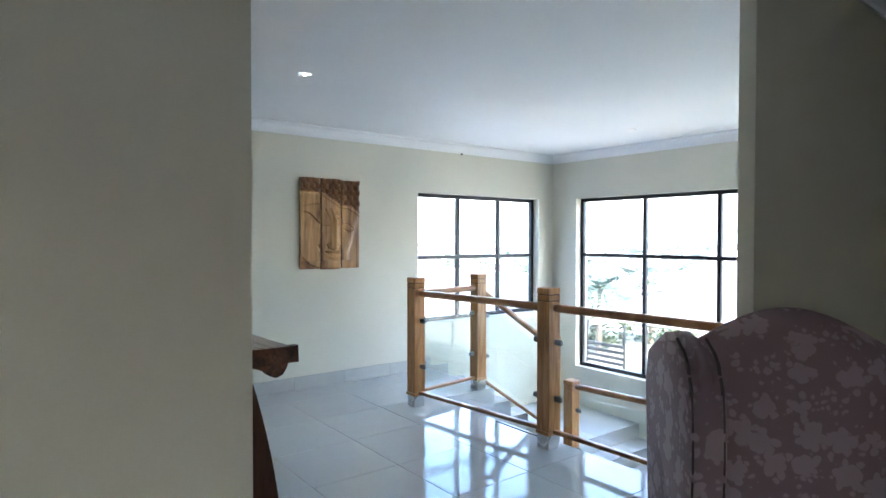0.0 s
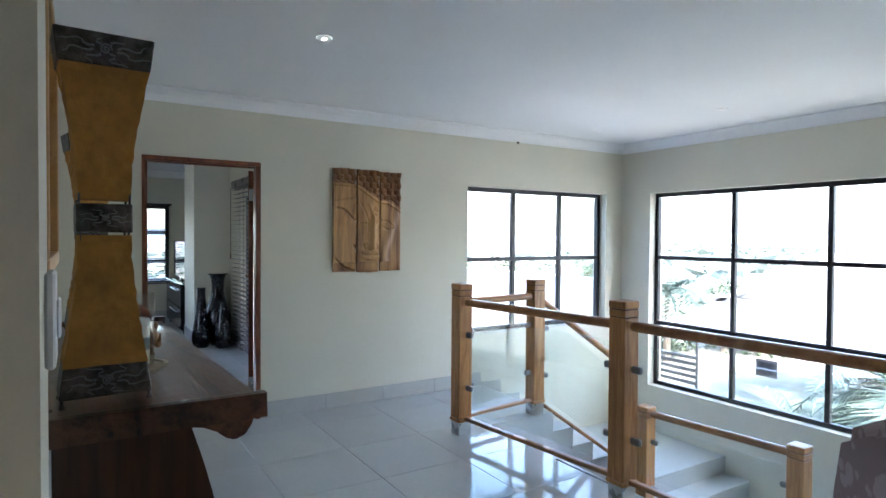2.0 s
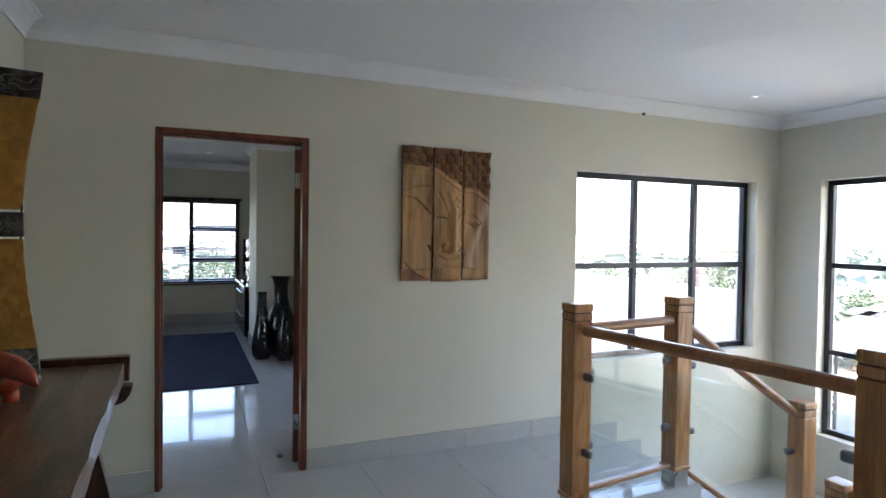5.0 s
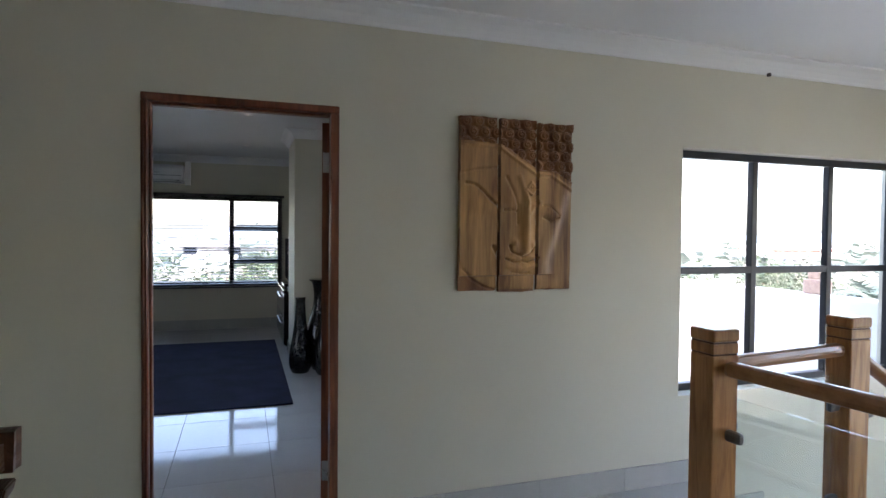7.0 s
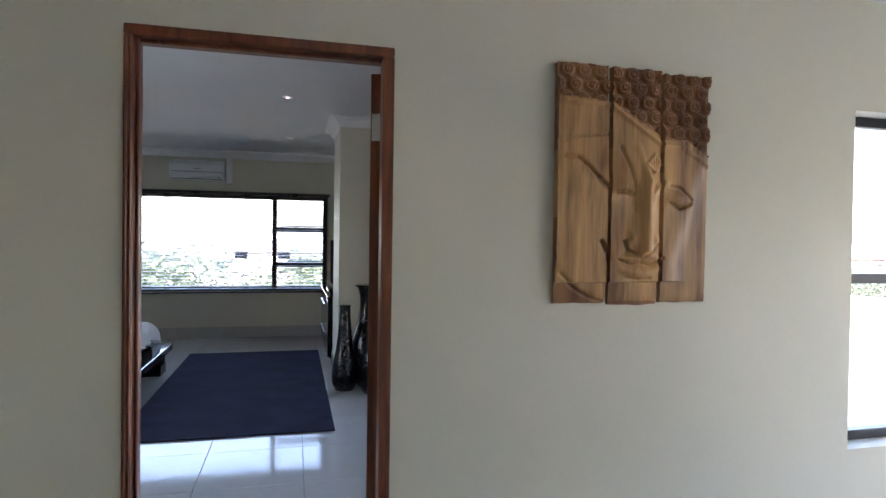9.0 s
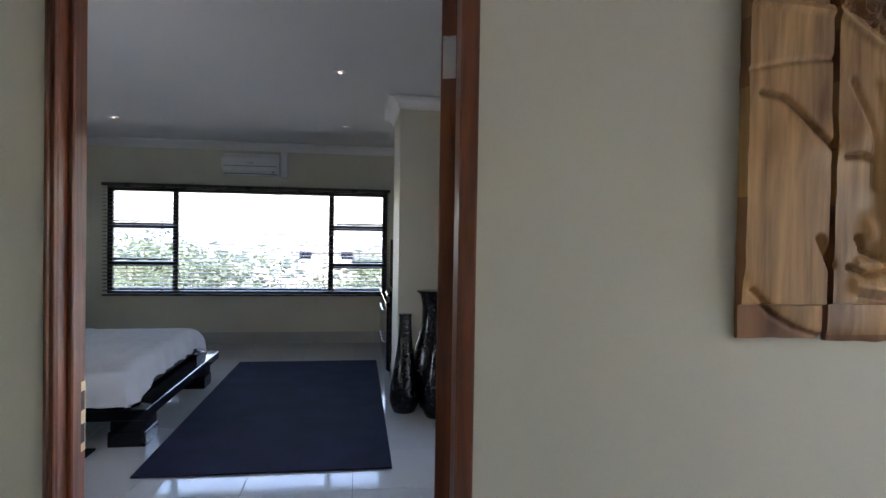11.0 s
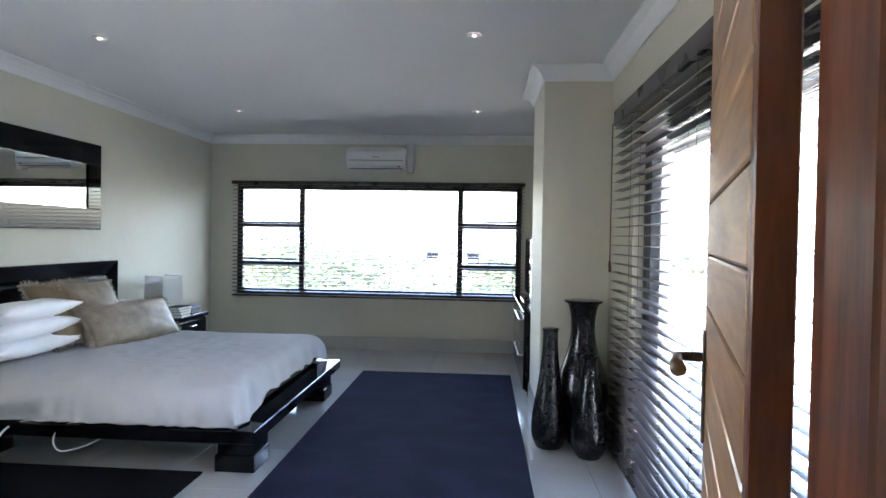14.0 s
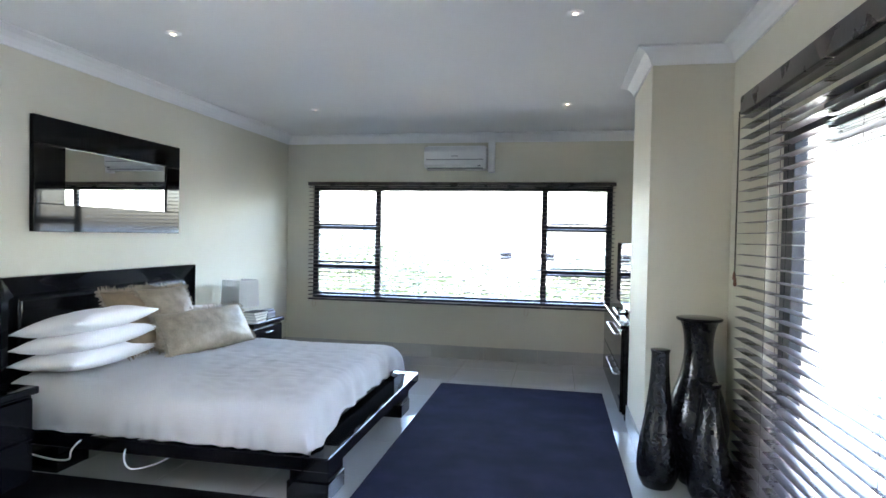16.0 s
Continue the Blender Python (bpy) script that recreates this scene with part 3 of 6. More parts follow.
def newel(x, y, z0, z1, label="square beech newel post with a grooved cap and steel foot"):
    n = thing("newel_post", label, "newel post", where=pose(x, y, z0), group="posts of the balustrade")
    h = z1 - z0
    part("foot", box(-SQ + 0.004, -SQ + 0.004, 0, SQ - 0.004, SQ - 0.004, 0.10, bevel=0.002), STEEL, n, "brushed steel foot")
    part("collar", box(-SQ - 0.006, -SQ - 0.006, 0.10, SQ + 0.006, SQ + 0.006, 0.125, bevel=0.006, seg=2), OAK, n)
    part("shaft", box(-SQ, -SQ, 0.125, SQ, SQ, h - 0.095, bevel=0.004), OAK, n)
    part("cap_neck", box(-SQ + 0.004, -SQ + 0.004, h - 0.095, SQ - 0.004, SQ - 0.004, h - 0.089), CARVEDARK, n)
    part("cap", box(-SQ, -SQ, h - 0.089, SQ, SQ, h - 0.052, bevel=0.003), OAK, n)
    part("cap_neck", box(-SQ + 0.004, -SQ + 0.004, h - 0.052, SQ - 0.004, SQ - 0.004, h - 0.046), CARVEDARK, n)
    part("cap", box(-SQ - 0.003, -SQ - 0.003, h - 0.046, SQ + 0.003, SQ + 0.003, h, bevel=0.009, seg=2), OAK, n)
    return n


def bar_between(p, q, w, h, r=0.0, bm=None):
    """A squared bar from p to q, w wide and h high, its edges rounded by r."""
    p, q = Vector(p), Vector(q)
    d = q - p
    L = d.length
    own = box(-w / 2, 0, -h / 2, w / 2, L, h / 2, bevel=r, seg=2)
    d.normalize()
    side = d.cross(Vector((0, 0, 1))).normalized()
    up = side.cross(d)
    m = Matrix((side, d, up)).transposed().to_4x4()
    own.transform(Matrix.Translation(p) @ m)
    return add(own, bm)


def bay(pa, pb, za, zb, label="clear glass balustrade panel between beech rails"):
    """Rails, glass and clamps between two posts; za and zb are the levels of the floor at each."""
    g = thing("balustrade_panel", label, "balustrade", group="panels of the balustrade")
    A, B = Vector((*pa, za)), Vector((*pb, zb))
    d = (Vector((*pb, 0)) - Vector((*pa, 0))).normalized()
    s = (zb - za) / (Vector(pb) - Vector(pa)).length
    A2, B2 = A + d * SQ + Vector((0, 0, s * SQ)), B - d * SQ - Vector((0, 0, s * SQ))
    up = Vector((0, 0, 1))
    part("handrail", bar_between(A2 + up * 1.0, B2 + up * 1.0, 0.062, 0.056, 0.022), RAILWOOD, g, smooth=False)
    part("bottom_rail", bar_between(A2 + up * 0.125, B2 + up * 0.125, 0.04, 0.03, 0.008), RAILWOOD, g)
    a, b = A2 + d * 0.045 + up * s * 0.045, B2 - d * 0.045 - up * s * 0.045
    nrm = d.cross(up)
    bm = bmesh.new()
    vs = [bm.verts.new(p + k * nrm * 0.005) for k in (-1, 1) for p in (a + up * 0.19, b + up * 0.19, b + up * 0.90, a + up * 0.90)]
    for f in ((0, 1, 2, 3), (7, 6, 5, 4), (0, 4, 5, 1), (1, 5, 6, 2), (2, 6, 7, 3), (3, 7, 4, 0)):
        bm.faces.new([vs[i] for i in f])
    pg = part("glass", bm, RAILGLASS, g, "clear glass panel")
    pg.visible_shadow = False
    for p, e in ((A2, d), (B2, -d)):
        for z in (0.36, 0.76):
            c = p + up * z
            for k in (-1, 1):
                part("clamp", bar_between(c, c + e * 0.07, 0.0001 + 0.03, 0.045, 0.014), STEELDARK, g) if k == 1 else None
    return g


A_, B_, C_, E_ = (4.215, 3.87), (4.37, 2.45), (5.03, 3.97), (4.42, 0.93)
G_, D_, F_ = (5.93, 3.80), (5.93, 3.55), (5.93, 2.27)
for p in (A_, B_, C_, E_):
    newel(*p, 0.0, 1.14)
newel(*G_, -0.68, 0.46)
newel(*D_, -1.02, 0.04)
newel(*F_, -1.02, 0.09)
bay(A_, B_, 0, 0)
bay(A_, C_, 0, 0)
bay(B_, E_, 0, 0)
bay(C_, G_, 0.0, -0.66, "sloping glass balustrade panel down the stair flight")
bay(D_, F_, -1.02, -0.98)

# ---- stairs ----
stairs = thing("stairs", "pale porcelain stair flights and landings down beside the glass balustrade", "stairs", kind="structure")
for i in range(3):
    x = 5.2 + 0.25 * i
    z = -0.17 * (i + 1)
    part("tread", box(x - 0.02 if i else x + 0.001, 3.93, z - 0.03, x + 0.25, 4.998, z, bevel=0.002), STONE, stairs)
    part("riser", box(x + 0.001, 3.94, z - 0.30, x + 0.25, 4.997, z - 0.031), STONE, stairs)
    part("stair_skirting", box(x, 4.985, z, x + 0.25, 4.999, z + 0.20), SKIRT, stairs)
part("landing", box(5.951, 3.64, -0.86, EX - 0.001, 4.998, -0.68), STONE, stairs)
part("landing_step", box(5.951, 3.39, -1.03, EX - 0.001, 3.64, -0.85), STONE, stairs)
part("landing", box(5.90, 2.2, -1.20, EX - 0.001, 3.39, -1.02), STONE, stairs)
for i in range(8):
    y = 2.2 - 0.26 * i
    z = -1.02 - 0.18 * (i + 1)
    part("tread", box(5.95, y - 0.26, z - 0.18, EX - 0.001, y - 0.001, z), STONE, stairs)
# A thin dark strip lying on the floor edge beside the glass.
dark_strip = thing("floor_slot", "dark narrow strip on the floor edge by the glass", "floor grille")
part("grille", box(4.47, 2.55, 0.0005, 4.485, 3.1, 0.004), ALU, dark_strip)


# ---- hall: console, lamps, carving, chair ----
CX0, CX1, CY0, CY1, CZ = 1.665, 2.145, 1.73, 3.54, 1.075


def top_at(y):
    """Level of the console's top, which dips a little towards its far end."""
    return CZ - 0.03 * (y - CY0) / 1.81



def rough_slab(x0, y0, z0, x1, y1, z1, wob=0.006, nx=6, ny=26, seed=1, taper=0.0, dip=0.0):
    """A hewn plank: gently uneven top and edges."""
    bm = bmesh.new()
    rng = random.Random(seed)
    grid = {}
    for k, z in ((0, z0), (1, z1)):
        for i in range(nx + 1):
            for j in range(ny + 1):
                edge = i in (0, nx) or j in (0, ny)
                x = x0 + (x1 - x0) * i / nx + (rng.uniform(-wob, wob) if i in (0, nx) else 0)
                y = y0 + (y1 - y0) * j / ny
                x -= taper * i / nx * j / ny
                zz = z + noise.noise(Vector((x * 9, y * 3, seed))) * wob * 0.8 - (wob * 0.6 if edge and k else 0) - dip * j / ny
                grid[k, i, j] = bm.verts.new((x, y, zz))
    for i in range(nx):
        for j in range(ny):
            bm.faces.new((grid[1, i, j], grid[1, i + 1, j], grid[1, i + 1, j + 1], grid[1, i, j + 1]))
            bm.faces.new((grid[0, i, j], grid[0, i, j + 1], grid[0, i + 1, j + 1], grid[0, i + 1, j]))
    for j in range(ny):
        bm.faces.new((grid[0, 0, j], grid[1, 0, j], grid[1, 0, j + 1], grid[0, 0, j + 1]))
        bm.faces.new((grid[0, nx, j], grid[0, nx, j + 1], grid[1, nx, j + 1], grid[1, nx, j]))
    for i in range(nx):
        bm.faces.new((grid[0, i, 0], grid[0, i + 1, 0], grid[1, i + 1, 0], grid[1, i, 0]))
        bm.faces.new((grid[0, i, ny], grid[1, i, ny], grid[1, i + 1, ny], grid[0, i + 1, ny]))
    return bm


console = thing("console_table", "dark rough-hewn timber console table with curved board ends against the wall", "console table")
part("top", rough_slab(CX0, CY0 + 0.03, CZ - 0.055, CX1, CY1, CZ, 0.003, seed=4, taper=0.03, dip=0.03), SLEEPER, console)
part("end_cleat", rough_slab(CX0 - 0.01, CY0, CZ - 0.062, CX1 + 0.022, CY0 + 0.034, CZ + 0.004, 0.003, 8, 2, 5), SLEEPER, console)
part("end_cleat", rough_slab(CX0 - 0.01, CY1, CZ - 0.092, CX1 - 0.015, CY1 + 0.04, CZ - 0.007, 0.003, 8, 2, 6), SLEEPER, console)
curl = [(1.98, CZ - 0.062), (2.145, CZ - 0.062), (2.140, CZ - 0.085), (2.122, CZ - 0.112), (2.095, CZ - 0.122), (2.07, CZ - 0.112), (2.05, CZ - 0.09), (2.02, CZ - 0.075), (1.98, CZ - 0.072)]
curve_pts = [(1.69, CZ - 0.075), (1.99, CZ - 0.075)]
for k in range(13):
    u = k / 12
    curve_pts.append((1.995 + 0.135 * math.sin(u * 1.75) ** 0.9, CZ - 0.09 - u * 0.93))
curve_pts += [(2.14, 0.05), (2.14, 0.0), (1.69, 0.0)]
for y in (CY0 + 0.05, CY1 - 0.08):
    down = CZ - top_at(y)
    part("end_board", prism([(x, z - down if z > 0.5 else z) for x, z in curve_pts], y, y + 0.045, "y"), SLEEPER_Z, console)
    part("bracket", prism([(x, z - down) for x, z in curl], y - 0.012, y + 0.05, "y", bevel=0.003), SLEEPER, console)
part("stretcher", box(1.72, CY0 + 0.096, 0.28, 1.98, CY1 - 0.081, 0.33, bevel=0.004), SLEEPER, console)
part("back_board", box(1.69, CY0 + 0.096, CZ - 0.18, 1.715, CY1 - 0.081, CZ - 0.09, bevel=0.003), SLEEPER, console)


def hourglass(w0, wm, w1, z0, zm, z1, bulge, seed):
    """A four-sided skin that narrows to a waist."""
    own = bmesh.new()
    rng = random.Random(seed)
    n = 18
    rings = []
    for i in range(n + 1):
        z = z0 + (z1 - z0) * i / n
        if z < zm:
            u = (z - z0) / (zm - z0)
            w = wm + (w0 - wm) * (1 - u) ** 1.5
        else:
            u = (z - zm) / (z1 - zm)
            w = wm + (w1 - wm) * u ** 1.5
        ring = []
        m = 6
        for s in range(4):
            for k in range(m):
                t = -1 + 2 * k / m
                a = [(t, -1), (1, t), (-t, 1), (-1, -t)][s]
                j = rng.uniform(-0.0025, 0.0025)
                ring.append(own.verts.new((a[0] * (w / 2 + j), a[1] * (w * bulge / 2 + j), z)))
        rings.append(ring)
    for a, b in zip(rings, rings[1:]):
        for k in range(len(a)):
            own.faces.new((a[k], a[(k + 1) % len(a)], b[(k + 1) % len(a)], b[k]))
    own.faces.new(rings[0][::-1])
    own.faces.new(rings[-1])
    return own


def sun_mark(cx, cz, y, s):
    """The tin's embossed sun: a spiral and wavy rays."""
    bm = tube([(cx + s * 0.16 * (1 - k / 14) * math.cos(k * 0.9), y, cz + s * 0.16 * (1 - k / 14) * math.sin(k * 0.9)) for k in range(14)], s * 0.03, 5)
    for k in range(8):
        a = k * math.pi / 4 + 0.3
        pts = []
        for i in range(7):
            r = s * (0.24 + 0.11 * i)
            b = a + 0.22 * math.sin(i * 1.4)
            pts.append((cx + r * 1.3 * math.cos(b), y, cz + r * 0.48 * math.sin(b)))
        tube(pts, [s * 0.035 * (1 - i / 9) for i in range(7)], 5, bm)
    return bm


def tin(w, z0, z1, flare, d=0.75):
    own = bmesh.new()
    a = [own.verts.new((sx * w / 2, sy * w * d / 2, z0)) for sx, sy in ((-1, -1), (1, -1), (1, 1), (-1, 1))]
    b = [own.verts.new((sx * w * flare / 2, sy * w * d * flare / 2, z1)) for sx, sy in ((-1, -1), (1, -1), (1, 1), (-1, 1))]
    own.faces.new(a[::-1])
    own.faces.new(b)
    for k in range(4):
        own.faces.new((a[k], a[(k + 1) % 4], b[(k + 1) % 4], b[k]))
    bmesh.ops.bevel(own, geom=list(own.edges), offset=0.003, segments=1, affect="EDGES")
    return own


def tall_lamp(x, y, turn, label, tall=0.945, wide=0.90):
    L = thing("table_lamp", label, "lamp", where=pose(x, y, top_at(y), 0, 0, turn) @ Matrix.Diagonal((wide, 0.78, tall, 1)), group="tall lamps on the console")
    part("base_band", tin(0.225, 0.022, 0.10, 0.90), DARKMETAL, L, "hammered dark tin band with a sun")
    part("lower_shade", hourglass(0.205, 0.128, 0.128, 0.098, 0.42, 0.425, 0.75, 2), PARCH, L, "ochre parchment skin")
    part("waist_band", tin(0.138, 0.432, 0.505, 1.0), DARKMETAL, L, "hammered dark tin band with a sun")
    part("upper_shade", hourglass(0.128, 0.128, 0.215, 0.515, 0.53, 0.845, 0.75, 3), PARCH, L, "ochre parchment skin")
    part("top_band", tin(0.222, 0.845, 0.925, 1.09), DARKMETAL, L, "hammered dark tin band with a sun")
    for z, w, cz in ((0.06, 0.218, 0.061), (0.47, 0.138, 0.468), (0.885, 0.232, 0.885)):
        tagged(part("sun_relief", sun_mark(0, cz, -w * 0.375 - 0.001, w * 0.42), STEELDARK, L), kind="stuff")
    for sx in (-1, 1):
        for sy in (-1, 1):
            part("foot", lathe([(0.006, 0), (0.008, 0.004), (0.004, 0.012), (0.004, 0.03)], 8, m=pose(sx * 0.105, sy * 0.075, 0)), DARKMETAL, L)
            part("waist_rod", tube([(sx * 0.058, sy * 0.045, 0.41), (sx * 0.062, sy * 0.046, 0.53)], 0.0035, 6), DARKMETAL, L)
    return L


tall_lamp(1.80, 1.90, 4, "ochre parchment and tin hourglass lamp, console's front end", 0.985, 0.90)
tall_lamp(1.80, 3.40, 12, "ochre parchment and tin hourglass lamp, console's far end", 0.975, 0.90)
cable = thing("lamp_cable", "thin black lamp cable hanging behind the console", "cable")
part("lead", tube([(1.69, 1.80, 1.082), (1.655, 1.76, 1.075), (1.635, 1.71, 1.03), (1.625, 1.70, 0.85), (1.63, 1.70, 0.6), (1.62, 1.71, 0.4)], 0.0035, 6), CORD, cable)
part("plug", box(1.601, 1.62, 0.80, 1.635, 1.66, 0.86, bevel=0.006), CORD, cable)


def smooth_line(points, n=6):
    """More places along a line, so that it bends evenly."""
    p = [Vector(q) for q in points]
    out = []
    for i in range(len(p) - 1):
        a, b, c, d = p[max(0, i - 1)], p[i], p[i + 1], p[min(len(p) - 1, i + 2)]
        for s in range(n):
            t = s / n
            out.append(0.5 * ((2 * b) + (c - a) * t + (2 * a - 5 * b + 4 * c - d) * t * t + (3 * b - a - 3 * c + d) * t ** 3))
    return out + [p[-1]]


def candle_jar(x, y, r, h, ch):
    s = thing("candle_holder", "glass jar with a banded ivory candle on a wooden dish", "candle holder", where=pose(x, y, top_at(y) + 0.004), group="candle holders on the console")
    part("dish", lathe([(r * 0.8, 0), (r * 1.1, 0.004), (r * 1.75, 0.022), (r * 1.8, 0.03), (r * 1.55, 0.03), (r * 1.5, 0.024), (0.01, 0.022)], 40), WHITEWASH, s, "pale wooden dish", smooth=False)
    j = part("jar", lathe([(r, 0.026), (r, h), (r - 0.003, h), (r - 0.003, 0.031)], 40), JAR, s, "clear glass jar", smooth=True)
    j.visible_shadow = False
    c = r * 0.72
    part("candle", lathe([(c, 0.031), (c, ch * 0.45)], 32), WAX, s)
    part("candle_band", lathe([(c + 0.0006, ch * 0.45), (c + 0.0006, ch * 0.68)], 32), WAXGREY, s, "grey-green wax band")
    part("candle_top", lathe([(c, ch * 0.68), (c, ch), (c - 0.004, ch + 0.003), (0.004, ch - 0.004)], 32), WAX, s)
    part("wick", tube([(0, 0, ch - 0.004), (0.001, 0, ch + 0.012)], 0.0012, 5), CORD, s)


candle_jar(1.895, 2.16, 0.048, 0.245, 0.165)
candle_jar(1.83, 2.85, 0.05, 0.22, 0.15)


def blob(points, radii, seg=14, rings=10):
    """A body swept through points with changing thickness."""
    return tube(points, radii, seg)


rhino = thing("rhino_figurine", "pale carved wooden rhinoceros figurine on the console", "figurine", where=pose(1.94, 2.50, top_at(2.5) + 0.005, 0, 0, -62) @ Matrix.Diagonal((0.62, 0.62, 0.72, 1)))
bm = tube([(-0.11, 0, 0.085), (-0.09, 0, 0.10), (-0.04, 0, 0.108), (0.02, 0, 0.105), (0.055, 0, 0.112), (0.085, 0, 0.10), (0.12, 0, 0.075), (0.145, 0, 0.058)], [0.02, 0.045, 0.052, 0.050, 0.044, 0.034, 0.026, 0.016], 16)
for lx, ly in ((-0.075, -0.028), (-0.075, 0.028), (0.04, -0.028), (0.04, 0.028)):
    tube([(lx, ly, 0.09), (lx + 0.005, ly, 0.04), (lx, ly, 0.0)], [0.026, 0.017, 0.019], 10, bm)
tube([(0.138, 0, 0.07), (0.155, 0, 0.09), (0.16, 0, 0.118)], [0.012, 0.008, 0.002], 8, bm)
for s in (-1, 1):
    tube([(0.085, s * 0.02, 0.125), (0.08, s * 0.03, 0.15), (0.078, s * 0.032, 0.165)], [0.008, 0.013, 0.003], 8, bm)
link("body", bm, CARVEDPINK, rhino, smooth=True)
toucan = thing("bird_figurine", "glossy red-brown carved bird figurine with a broad curved beak", "figurine", where=pose(1.90, 2.92, top_at(2.92) + 0.005, 0, 0, -40))
bm = tube([(-0.02, 0, 0.0), (-0.018, 0, 0.03), (-0.02, 0, 0.08), (-0.01, 0, 0.115), (0.02, 0, 0.125), (0.07, 0, 0.122), (0.11, 0, 0.105), (0.135, 0, 0.085)], [0.028, 0.024, 0.032, 0.035, 0.033, 0.027, 0.018, 0.004], 16)
link("body", bm, REDWOOD, toucan, smooth=True)
bowl = thing("carved_animal", "small dark carved wooden animal figurine", "figurine", where=pose(1.87, 3.08, top_at(3.08) + 0.004))
link("body", tube([(-0.05, 0, 0.04), (-0.02, 0, 0.055), (0.03, 0, 0.05), (0.06, 0, 0.06)], [0.012, 0.035, 0.032, 0.012], 12, tube([(-0.02, 0, 0.03), (-0.02, 0, 0.0)], 0.02, 8, tube([(0.03, 0, 0.03), (0.03, 0, 0.0)], 0.018, 8))), REDWOOD, bowl, smooth=True)

picture = thing("framed_picture", "picture in a pale ochre timber frame on the hall wall", "picture")
PW0, PW1, PZ0, PZ1 = 2.07, 3.05, 1.375, 2.26
for a, b, c, d in ((PW0, PW1, PZ0, PZ0 + 0.05), (PW0, PW1, PZ1 - 0.05, PZ1), (PW0, PW0 + 0.05, PZ0 + 0.05, PZ1 - 0.05), (PW1 - 0.05, PW1, PZ0 + 0.05, PZ1 - 0.05)):
    part("frame", box(WX + 0.004, a, c, WX + 0.15, b, d, bevel=0.004), WHITEWASH_OCHRE, picture)
part("panel", box(WX + 0.004, PW0 + 0.05, PZ0 + 0.05, WX + 0.12, PW1 - 0.05, PZ1 - 0.05), PARCH, picture)
sw = thing("light_switch", "white plastic light switch on the wall", "light switch")
part("plate", box(1.7085, 1.035, 1.325, 1.72, 1.12, 1.445, bevel=0.003), PLASTIC, sw)
part("rocker", box(1.7205, 1.06, 1.36, 1.725, 1.095, 1.41, bevel=0.002), PLASTIC, sw)

carving = thing("wall_carving", "three-panel carved wooden face relief hanging on the wall", "wall carving")
AY = 4.996


def hairline(u):
    if u < 0.36:
        return 0.855 - 0.04 * u
    if u < 0.68:
        return 0.83 - 0.42 * (u - 0.38)
    return 0.70 - 0.8 * max(0, u - 0.80) ** 1.5


def stroke(u, v, pts, w):
    """How near a place lies to a drawn line, 1 on it and 0 away from it."""
    best = 9.0
    for (a, b), (c, d) in zip(pts, pts[1:]):
        du, dv = c - a, d - b
        t = max(0, min(1, ((u - a) * du + (v - b) * dv) / (du * du + dv * dv)))
        best = min(best, math.hypot((u - a - t * du) * 0.71, v - b - t * dv))
    return math.exp(-(best / w) ** 2)


def hump(u, v, cu, cv, ru, rv):
    return math.exp(-((u - cu) / ru) ** 2 - ((v - cv) / rv) ** 2)


